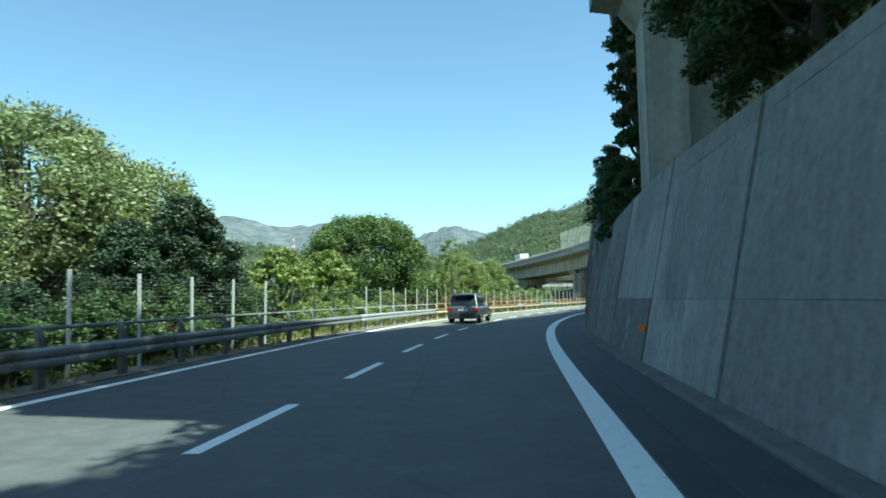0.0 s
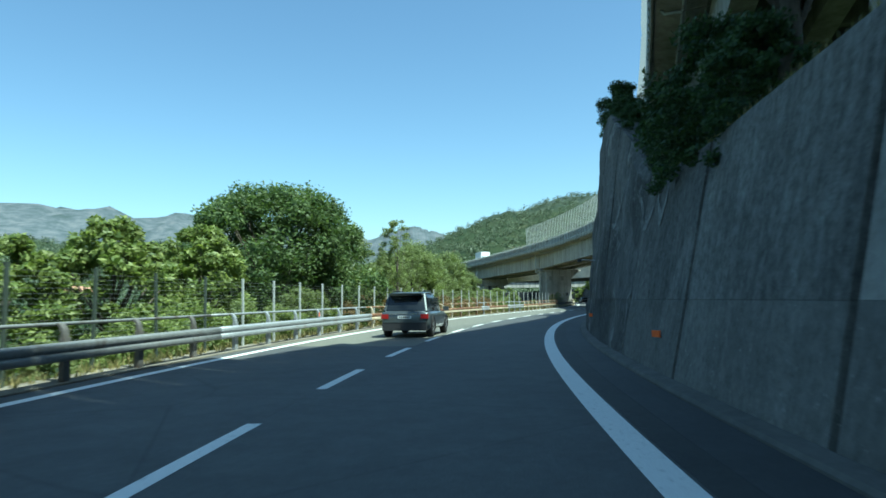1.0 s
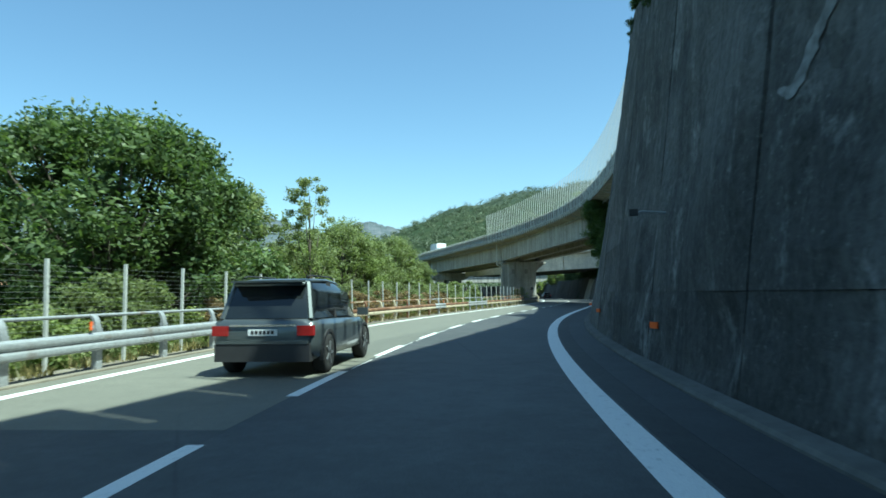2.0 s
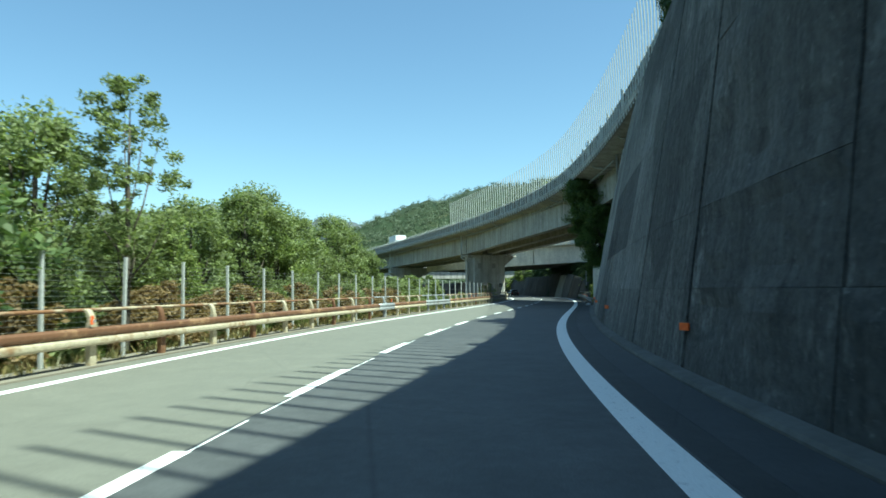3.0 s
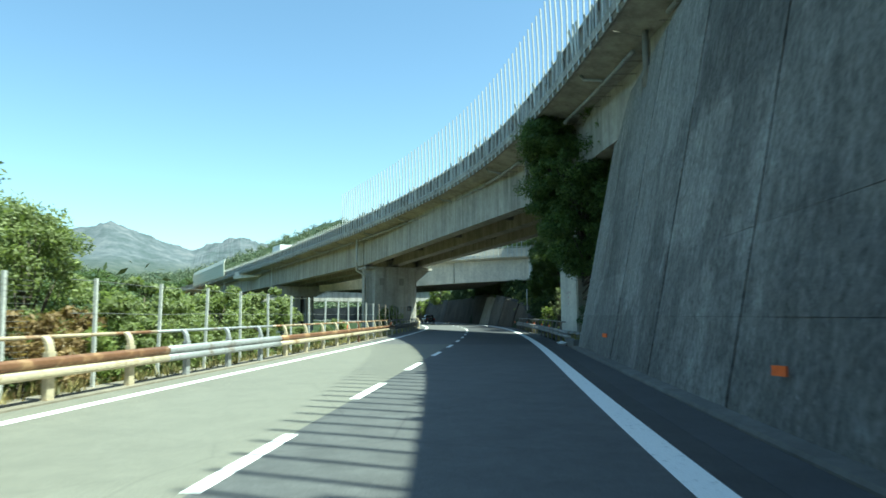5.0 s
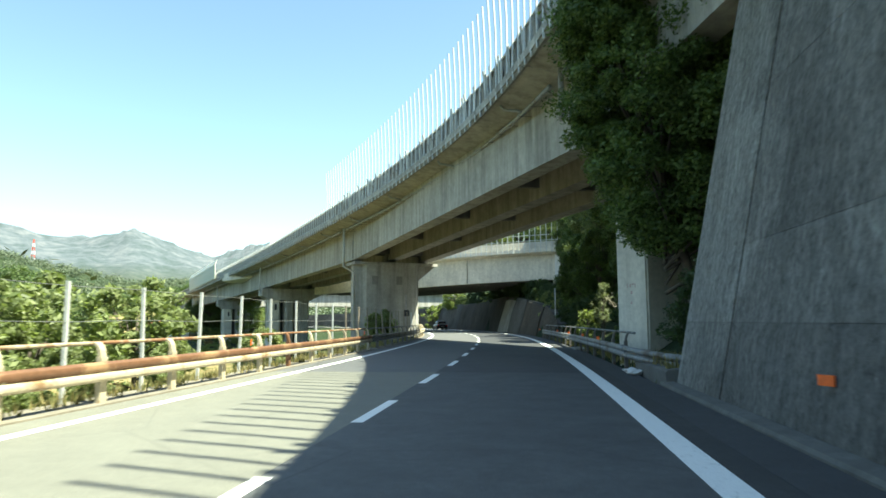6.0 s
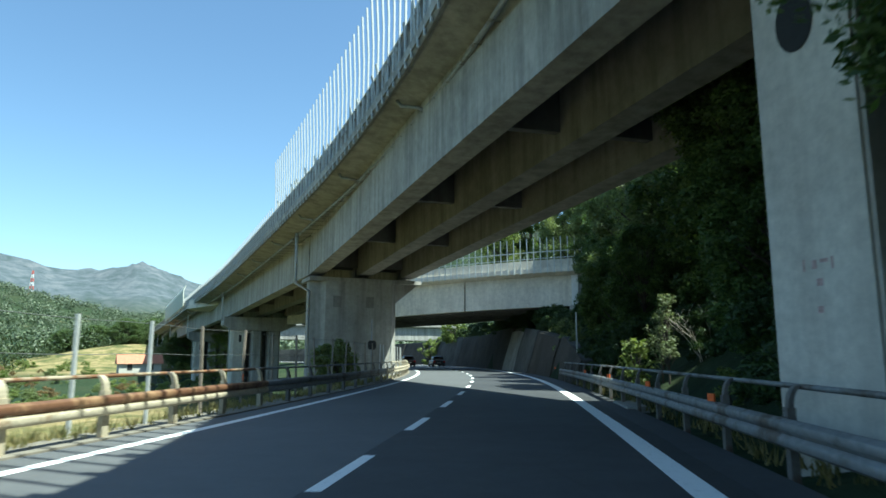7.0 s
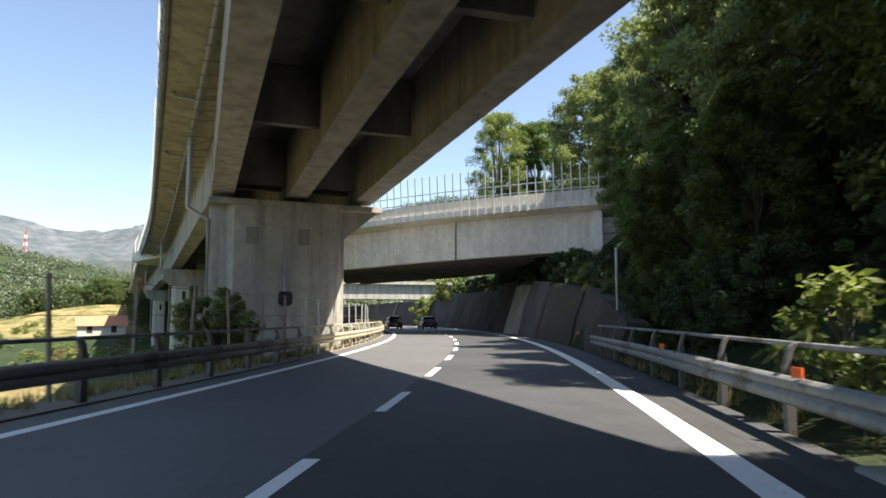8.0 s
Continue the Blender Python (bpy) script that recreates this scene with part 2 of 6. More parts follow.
LEAF_DARK = leaf("dark_leaves", (0.034, 0.062, 0.024), (0.098, 0.145, 0.048), 0.35)
LEAF_GREEN = leaf("deep_green_leaves", (0.050, 0.086, 0.030), (0.152, 0.202, 0.072), 0.42)
LEAF_BANK = leaf("bank_leaves", (0.050, 0.090, 0.026), (0.17, 0.23, 0.065), 0.4)
LEAF_SILVER = leaf("silvery_leaves", (0.105, 0.137, 0.060), (0.32, 0.355, 0.19), 0.35)
LEAF_PINE = leaf("dark_needles", (0.017, 0.032, 0.018), (0.050, 0.078, 0.036), 0.2)
WEED = leaf("dry_weeds", (0.10, 0.11, 0.04), (0.42, 0.34, 0.15), 0.35)
LEAF_PALE = leaf("pale_leaves", (0.11, 0.16, 0.045), (0.32, 0.36, 0.12), 0.45)
# Paler leaves with the far hill's haze mixed into their colour.
LEAF_HILL = leaf("hazy_hill_foliage", (0.062, 0.088, 0.050), (0.160, 0.190, 0.112), 0.15)
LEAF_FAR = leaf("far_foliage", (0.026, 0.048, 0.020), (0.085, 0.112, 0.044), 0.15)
LEAF_DRY = leaf("reddish_dry_leaves", (0.17, 0.12, 0.055), (0.36, 0.25, 0.12), 0.4)
BARK = plain("bark", (0.085, 0.07, 0.052), 0.9, 0, 0.3, 6, 0.5)

# ---- plan: the road's centre line and the viaduct's edge ----
KNOT_S = np.array([-72, -24, -12, 0, 12, 24, 36, 48, 60, 72, 84, 96, 108, 120, 132, 150, 330.0])
KNOT_K = np.array([0.2, 0.0, -0.5, -0.15, 0.32, 0.58, 0.53, 0.55, 0.41, 0.12, -0.08, -0.14, -0.13, -0.24, -0.44, -0.5, -0.5]) * 0.01
S_GRID = np.arange(-72.0, 330.5, 0.5)
_k = np.interp(S_GRID, KNOT_S, KNOT_K)
_h = np.concatenate([[0], np.cumsum((_k[1:] + _k[:-1]) * 0.25)])
_i0 = int(np.argmin(abs(S_GRID)))
HEAD = _h - _h[_i0] + 0.1152
_hm = (HEAD[1:] + HEAD[:-1]) / 2
ROAD_X = np.concatenate([[0], np.cumsum(np.sin(_hm) * 0.5)])
ROAD_Y = np.concatenate([[0], np.cumsum(np.cos(_hm) * 0.5)])
ROAD_X += -2.466 - ROAD_X[_i0]
ROAD_Y += 6.344 - ROAD_Y[_i0]


def rp(s, o, z=0.0):
    """A place s metres along the lane line, o metres to its right, z up."""
    h = np.interp(s, S_GRID, HEAD)
    return (np.interp(s, S_GRID, ROAD_X) + o * math.cos(h), np.interp(s, S_GRID, ROAD_Y) - o * math.sin(h), z)


def heading(s):
    return float(np.interp(s, S_GRID, HEAD))


def road_coords(x, y):
    """s and o of many places."""
    x, y = np.asarray(x, float), np.asarray(y, float)
    s, o = np.empty(x.size), np.empty(x.size)
    xs, ys, hs = ROAD_X[::2], ROAD_Y[::2], HEAD[::2]
    for a in range(0, x.size, 4000):
        X, Y = x.ravel()[a:a + 4000], y.ravel()[a:a + 4000]
        j = ((X[:, None] - xs) ** 2 + (Y[:, None] - ys) ** 2).argmin(1)
        dx, dy = X - xs[j], Y - ys[j]
        s[a:a + 4000] = S_GRID[::2][j] + dx * np.sin(hs[j]) + dy * np.cos(hs[j])
        o[a:a + 4000] = dx * np.cos(hs[j]) - dy * np.sin(hs[j])
    return s.reshape(x.shape), o.reshape(x.shape)


class Line:
    """A smooth line in plan through given places, walked by metres u; o is to its right."""

    def __init__(self, pts):
        p = np.array(pts, float)
        p = np.vstack([2 * p[0] - p[1], p, 2 * p[-1] - p[-2]])
        out = []
        for a, b, c, d in zip(p, p[1:], p[2:], p[3:]):
            for w in np.linspace(0, 1, 24, endpoint=False):
                out.append(0.5 * (2 * b + (c - a) * w + (2 * a - 5 * b + 4 * c - d) * w ** 2 + (3 * b - a - 3 * c + d) * w ** 3))
        q = np.array(out + [p[-2]])
        for _ in range(60):
            q[1:-1] = (q[:-2] + 2 * q[1:-1] + q[2:]) / 4
        self.u = np.concatenate([[0], np.cumsum(np.hypot(*np.diff(q, axis=0).T))])
        self.q = q
        self.h = np.unwrap(np.arctan2(np.gradient(q[:, 0]), np.gradient(q[:, 1])))
        self.length = self.u[-1]

    def at(self, u, o=0.0, z=0.0):
        h = np.interp(u, self.u, self.h)
        return (np.interp(u, self.u, self.q[:, 0]) + o * math.cos(h), np.interp(u, self.u, self.q[:, 1]) - o * math.sin(h), z)

    def head(self, u):
        return float(np.interp(u, self.u, self.h))

    def u_at_y(self, y):
        return float(np.interp(y, self.q[:, 1], self.u))


DECK = Line([(-3.2, -14), (0.2, 0), (2.9, 11), (5.2, 21.5), (8.7, 32), (12.4, 42), (16.0, 52), (18.7, 60), (21.2, 68), (23.5, 76), (25.5, 84), (27.1, 92), (28.2, 100), (28.4, 108), (27.8, 116),
             (26.75, 124), (24.85, 136), (22.6, 150), (19.2, 170), (13.2, 200), (2.5, 256), (-8.5, 310)])


def deck_z(y):
    """Height of the viaduct's kerb top."""
    # Below y 50 the hidden deck is raised so its shade reaches farther left.
    return float(np.interp(y, [-20, 20, 30, 40, 52, 60, 68, 76, 84, 92, 100, 108, 116, 124, 136, 150, 170, 200, 320], [16.4, 15.9, 15.3, 14.3, 13.1, 12.76, 12.5, 12.23, 11.97, 11.7, 11.4, 11.08, 10.78, 10.45, 10.15, 9.95, 9.65, 9.15, 7.6]))


# ---- mesh helpers ----
def obj(name, verts, faces, mat, parent=None, label="", smooth=False, mats=None, idx=None):
    me = bpy.data.meshes.new(name)
    me.from_pydata([tuple(v) for v in verts], [], faces)
    for m in (mats or [mat]):
        me.materials.append(m)
    if idx is not None:
        me.polygons.foreach_set("material_index", idx)
    if smooth:
        me.polygons.foreach_set("use_smooth", [True] * len(me.polygons))
    ob = new(name, me)
    if parent is not None:
        ob.parent = parent
    if label:
        tagged(ob, label)
    return ob


def part(name, bm, mat, parent=None, label="", smooth=False):
    """Links a bmesh as one mesh object under a thing."""
    me = bpy.data.meshes.new(name)
    bm.to_mesh(me)
    bm.free()
    me.materials.append(mat)
    if smooth:
        me.polygons.foreach_set("use_smooth", [True] * len(me.polygons))
    ob = new(name, me)
    if parent is not None:
        ob.parent = parent
    if label:
        tagged(ob, label)
    return ob


def sweep(sections, closed=True, caps=True):
    """Verts and faces of a tube through rings of points (all the same length)."""
    n = len(sections[0])
    verts = [p for ring in sections for p in ring]
    faces = []
    last = n if closed else n - 1
    for a in range(len(sections) - 1):
        for i in range(last):
            j = (i + 1) % n
            faces.append((a * n + i, a * n + j, (a + 1) * n + j, (a + 1) * n + i))
    if caps and closed:
        faces.append(tuple(range(n - 1, -1, -1)))
        faces.append(tuple((len(sections) - 1) * n + i for i in range(n)))
    return verts, faces


def along_road(name, profile, s0, s1, step, mat, parent=None, label="", closed=True, smooth=False):
    k = max(1, round((s1 - s0) / step))
    rings = [[rp(s, o, z) for o, z in profile] for s in np.linspace(s0, s1, k + 1)]
    v, f = sweep(rings, closed)
    return obj(name, v, f, mat, parent, label, smooth)


def along_deck(name, profile, u0, u1, step, mat, parent=None, label="", closed=True, line=None, zf=None, smooth=False):
    line, zf = line or DECK, zf or deck_z
    k = max(1, round((u1 - u0) / step))
    rings = []
    for u in np.linspace(u0, u1, k + 1):
        y = line.at(u)[1]
        rings.append([line.at(u, o, zf(y) + z) for o, z in profile])
    v, f = sweep(rings, closed)
    return obj(name, v, f, mat, parent, label, smooth)


def tube(points, r, n=8):
    """Verts and faces of a round tube through points."""
    pts = [Vector(p) for p in points]
    rings = []
    for i, p in enumerate(pts):
        d = (pts[min(i + 1, len(pts) - 1)] - pts[max(i - 1, 0)]).normalized()
        a = d.cross(Vector((0, 0, 1)))
        a = a.normalized() if a.length > 0.05 else Vector((1, 0, 0))
        b = d.cross(a).normalized()
        rr = r[i] if isinstance(r, (list, tuple)) else r
        rings.append([p + (a * math.cos(t) + b * math.sin(t)) * rr for t in (2 * math.pi * q / n for q in range(n))])
    return sweep(rings)


def box_vf(cx, cy, cz, sx, sy, sz):
    v = [(cx + sx * a / 2, cy + sy * b / 2, cz + sz * c / 2) for a in (-1, 1) for b in (-1, 1) for c in (-1, 1)]
    f = [(0, 1, 3, 2), (4, 6, 7, 5), (0, 4, 5, 1), (2, 3, 7, 6), (0, 2, 6, 4), (1, 5, 7, 3)]
    return v, f


def join(*vfs):
    V, F = [], []
    for v, f in vfs:
        n = len(V)
        V.extend(v)
        F.extend(tuple(i + n for i in q) for q in f)
    return V, F


def empty(name, loc=(0, 0, 0), rz=0.0):
    e = new(name)
    e.matrix_basis = Matrix.LocRotScale(Vector(loc), Euler((0, 0, rz)), None)
    return e


# ==== structure ====
# ---- ground, road and markings ----
def wall_top(s):
    return np.interp(s, [-80, 2, 9, 14, 19, 23.5, 26, 29, 34, 44, 90, 91], [4.0, 4.05, 4.3, 4.15, 4.0, 4.1, 5.4, 6.7, 8.5, 10.4, 10.4, 10.4])


def smooth01(x):
    x = np.clip(x, 0, 1)
    return x * x * (3 - 2 * x)


MOUNT_AZ = [-180, -60, -28, -24, -21.5, -19, -17, -14, -12, -10.3, -9.2, -8.2, -6.8, -5, -3, -1, 0.8, 3, 6, 10, 20, 60, 180]
MOUNT_EL = [4, 5.0, 7.0, 6.9, 6.2, 6.9, 6.6, 6.1, 6.1, 6.5, 6.95, 6.7, 6.1, 5.5, 5.2, 5.5, 6.0, 5.6, 5.0, 4.0, 5, 6, 5]
HILL_AZ = [-180, -60, -30, -22, -18, -12, -8, -4, -1.5, 0, 2, 4.3, 6, 8.5, 10, 13.6, 17, 20, 25, 60, 180]
HILL_EL = [5, 5, 4.6, 4.6, 5.0, 3.6, 2.7, 3.1, 3.7, 4.4, 5.0, 6.1, 6.6, 7.5, 7.7, 8.9, 9.2, 9.4, 10, 11, 5]


def ground_z(x, y, rough=True):
    """Height of the land at many places."""
    s, o = road_coords(x, y)
    left = -5.55 - o
    zl = np.where(left > 0, -0.15 - np.interp(left, [0, 1.0, 6, 14, 40, 90], [0, 0.25, 1.9, 2.5, 4.4, 6.3]), -0.15)
    top = wall_top(s) - 0.35
    edge = 5.65 + 0.2 * (top + 0.35) + 0.9
    behind = np.clip((o - edge) / 0.6, 0, 1) * (top + 0.5) - 0.5 + np.clip(o - edge - 3, 0, 12) * np.where(s < 30, 0.3, 0.05)
    bank = -0.2 + np.clip(o - 6.0, 0, 8) * 0.62 + np.clip(o - 14, 0, 40) * 0.35
    w = smooth01((s - 90.4) / 1.6)
    back = np.interp(s, [128, 138, 161, 200, 320], [1.0, 2.5, 4.1, 3.9, 2.7]) + np.clip(o - 8.2, 0, 5) * np.interp(s, [135, 150, 250], [0.55, 0.95, 0.95]) + np.clip(o - 13.2, 0, 40) * 0.3
    v = smooth01((s - 129) / 5)
    bank = bank * (1 - v) + np.where(o > 7.2, back, -0.2) * v
    zr = np.where(o > 5.5, behind * (1 - w) + bank * w, -0.15)
    near = np.where(o < 0, zl, zr)
    dx, dy = x - 15.0, y - 60.0
    r, az = np.hypot(dx, dy), np.degrees(np.arctan2(dx, dy))
    far = -6.3 + (np.tan(np.radians(np.interp(az, HILL_AZ, HILL_EL))) * 640 + 6.3) * smooth01((r - 220) / 420) * (1 - 0.25 * smooth01((r - 640) / 400))
    far = np.maximum(far, np.tan(np.radians(np.interp(az, MOUNT_AZ, MOUNT_EL))) * 2500 * smooth01((r - 1100) / 1400))
    b = smooth01((r - 110) / 130)
    b = np.where((o > -5.6) & (o < 6.5) & (s < 320), b * smooth01((r - 330) / 60), b)
    z = near * (1 - b) + far * b
    z = z + 4.6 * np.exp(-((x + 8) / 20) ** 2 - ((y - 284) / 17) ** 2)
    if rough:
        n = np.array([noise.fractal(Vector((a / 90, c / 90, 0.3)), 0.9, 2.1, 6) for a, c in zip(x.ravel(), y.ravel())]).reshape(x.shape)
        z = z + n * np.clip((r - 150) / 500, 0, 1) * np.clip(np.abs(far) * 0.1, 2, 26)
        n2 = np.array([noise.noise(Vector((a / 5, c / 5, 1.7))) for a, c in zip(x.ravel(), y.ravel())]).reshape(x.shape)
        z = z + np.where((o < -7) | (o > 12), 0.35 * n2, 0)
    return z


def axis(centre, inner, step, outer, n):
    a = np.arange(0, inner + 0.01, step)
    g = inner + (outer - inner) * np.linspace(0, 1, n + 1)[1:] ** 3
    h = np.concatenate([a, g])
    return centre + np.concatenate([-h[:0:-1], h])


gx, gy = axis(15, 90, 1.8, 4200, 95), axis(70, 130, 1.8, 4200, 95)
GX, GY = np.meshgrid(gx, gy)
GZ = ground_z(GX, GY)
nx, ny = len(gx), len(gy)
verts = np.stack([GX.ravel(), GY.ravel(), GZ.ravel()], 1)
faces = [(j * nx + i, j * nx + i + 1, (j + 1) * nx + i + 1, (j + 1) * nx + i) for j in range(ny - 1) for i in range(nx - 1)]
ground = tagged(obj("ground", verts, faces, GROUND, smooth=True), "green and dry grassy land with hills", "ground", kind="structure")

road = along_road("road", [(0.0, 0.0), (4.36, 0.0), (4.36, -0.5), (0.0, -0.5)], -70, 93.9, 1.5, ASPHALT)
tagged(road, "dark grey asphalt of the near lane", "road", kind="structure")
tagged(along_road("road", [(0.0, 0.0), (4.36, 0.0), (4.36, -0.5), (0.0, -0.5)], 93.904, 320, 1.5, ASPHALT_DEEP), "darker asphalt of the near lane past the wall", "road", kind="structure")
LANE = [(-4.75, 0.0), (-0.004, 0.0), (-0.004, -0.5), (-4.75, -0.5)]
tagged(along_road("road_far_lane", LANE, -70, 27.9, 1.5, ASPHALT), "dark grey asphalt of the far lane", "road", kind="structure")
tagged(along_road("road_far_lane", LANE, 27.904, 93.9, 1.5, ASPHALT_PALE), "paler asphalt on the middle stretch of the far lane", "road", kind="structure")
tagged(along_road("road_far_lane", LANE, 93.904, 320, 1.5, ASPHALT_WORN), "dark grey asphalt of the far lane past the wall", "road", kind="structure")
tagged(along_road("road_gutter", [(4.364, 0.0), (4.75, -0.015), (4.75, -0.5), (4.364, -0.5)], -70, 320, 1.5, ASPHALT_NEW), "black asphalt band beside the edge line", "road", kind="structure")
tagged(along_road("road_shoulder", [(4.754, -0.015), (5.395, 0.0), (5.395, -0.5), (4.754, -0.5)], -70, 320, 1.5, ASPHALT_DEEP), "narrow asphalt shoulder", "road", kind="structure")
verge = along_road("verge", [(-5.75, -0.02), (-5.6, 0.03), (-4.754, 0.03), (-4.754, -0.4), (-5.75, -0.4)], -70, 320, 1.5, VERGE)
tagged(verge, "narrow dusty concrete verge under the guard rail", "verge", kind="structure")


def strip(name, o0, o1, s0, s1, z=0.004, mat=None, drift=None):
    k = max(1, round((s1 - s0) / 1.0))
    v, f = [], []
    for i, s in enumerate(np.linspace(s0, s1, k + 1)):
        d = drift(s) if drift else 0.0
        v += [rp(s, o0 + d, z), rp(s, o1 + d, z)]
        if i:
            f.append((2 * i - 2, 2 * i - 1, 2 * i + 1, 2 * i))
    return obj(name, v, f, mat or PAINT)


def left_drift(s):
    return float(np.interp(s, [40, 75, 100, 116, 140], [0.03, 0.14, 0.24, 0.2, 0.2]))


def mid_drift(s):
    return float(np.interp(s, [70, 95], [0.0, 0.11]))


tagged(strip("edge_line_right", 3.98, 4.32, -70, 320, drift=lambda s: float(np.interp(s, [60, 95], [0.0, 0.05]))), "broad white painted edge line", "road marking", kind="structure")
tagged(strip("edge_line_left", -4.3, -4.06, -70, 320, drift=left_drift), "white painted edge line", "road marking", kind="structure")
for a, b in ((33.6, 35.4), (35.7, 36.9), (39.0, 40.6), (41.0, 42.3), (45.1, 47.2), (51.0, 52.0), (57.2, 58.8)):
    tagged(strip("seam_line", 0.045, 0.075, a, b, 0.003), "thin worn white line along the lane joint", "road marking", kind="structure")
for k in range(-11, 52):
    tagged(strip("lane_dash", -0.09, 0.09, 6.0 * k + (0.2 if k < 11 else 0.55), 6.0 * k + 3.2, drift=mid_drift), "white painted lane dash on the asphalt", "road marking", "lane dashes", "structure")

# ---- retaining wall beside the road ----
BATTER = 0.2


def batter(s):
    return float(np.interp(s, [24, 30, 42, 54], [0.2, 0.12, 0.12, 0.2]))


gutter = along_road("kerb_right", [(5.40, -0.3), (5.40, 0.03), (5.43, 0.075), (5.66, 0.10), (5.66, -0.3)], -70, 90.6, 1.0, KERB_DARK)
tagged(gutter, "low worn concrete kerb at the wall's foot", "kerb", kind="structure")


def wall_body(s0, s1):
    rings = []
    for s in np.arange(s0, s1 + 0.01, 1.0):
        t = float(wall_top(s)) - 0.02
        rings.append([rp(s, 5.75, -0.4), rp(s, 5.75 + batter(s) * t, t), rp(s, 5.75 + BATTER * t + 0.9, t), rp(s, 5.75 + 0.9 + BATTER * t, -0.4)])
    return sweep(rings)


wall = obj("wall_right", *wall_body(-70, 90), WALL_DIRTY_SHADED)
tagged(wall, "tall leaning concrete retaining wall, stained and shaded", "wall", kind="structure")


def wall_panel(s0, s1, z0, top, amp, seed, lift=0.0):
    """A cast panel with uneven face, slightly proud of the body."""
    ns, nz = 12, 12 if top is None else 5
    v, f = [], []
    for i in range(ns + 1):
        s = s0 + (s1 - s0) * i / ns
        t = float(wall_top(s)) if top is None else top
        for j in range(nz + 1):
            z = z0 + (t - z0) * j / nz
            d = amp * noise.fractal(Vector((s * 0.45, z * 0.5, seed * 3.1)), 1.0, 2.0, 4)
            if i in (0, ns) or j in (0, nz):
                d *= 0.15
            v.append(rp(s, 5.665 - lift + batter(s) * z - d, z))
    m = nz + 1
    for i in range(ns):
        for j in range(nz):
            f.append((i * m + j, i * m + j + 1, (i + 1) * m + j + 1, (i + 1) * m + j))
    n0 = len(v)
    ring = [i * m for i in range(ns + 1)] + [ns * m + j for j in range(1, m)] + [i * m + nz for i in range(ns - 1, -1, -1)] + [j for j in range(nz - 1, 0, -1)]
    for q in ring:
        i, j = divmod(q, m)
        s = s0 + (s1 - s0) * i / ns
        t = float(wall_top(s)) if top is None else top
        z = z0 + (t - z0) * j / nz
        v.append(rp(s, 5.78 + batter(s) * z, z))
    for a in range(len(ring)):
        b = (a + 1) % len(ring)
        f.append((ring[a], ring[b], n0 + b, n0 + a))
    return v, f


def build_panels():
    s, k = 3.0 - 5.25 * 8, 0
    while s < 88:
        e = min(s + 5.25, 90.2)
        rough = 0.17 if 20 < s < 40 else 0.05
        if s < 21:
            m = WALL_CAST if s < 12 else WALL_GREY
            obj("panel", *wall_panel(s + 0.08, e - 0.08, 0.0, 1.3775, rough * 0.7, k), WALL_CAST if s < 8 else WALL_BASE, wall)
            if s < 8:
                obj("panel", *wall_panel(s + 0.08, e - 0.08, 1.3825, 3.782, rough, k + 50), m, wall)
                obj("panel", *wall_panel(s + 0.08, e - 0.08, 3.788, None, rough * 0.3, k + 90), m, wall)
            else:
                obj("panel", *wall_panel(s + 0.08, e - 0.08, 1.3825, None, rough, k + 50), m, wall)
        else:
            gap = 0.065 if s > 38 else 0.025
            cuts = [0.0, 1.38, 2.7, 5.5, 8.1, None] if s > 38 else [0.0, 1.38, None]
            for q, (a, b) in enumerate(zip(cuts, cuts[1:])):
                lift = 0.005 * ((k * 7 + q * 3) % 3)
                obj("panel", *wall_panel(s + gap, e - gap, a + 0.003, None if b is None else b - 0.003, rough, k + 50 + 20 * q, lift), WALL_DAMP if 55 < s < 65 and a == 2.7 else WALL_ROUGH if s < 40 else WALL_OLD if s < 65.5 else WALL_GREY, wall)
        s, k = e, k + 1


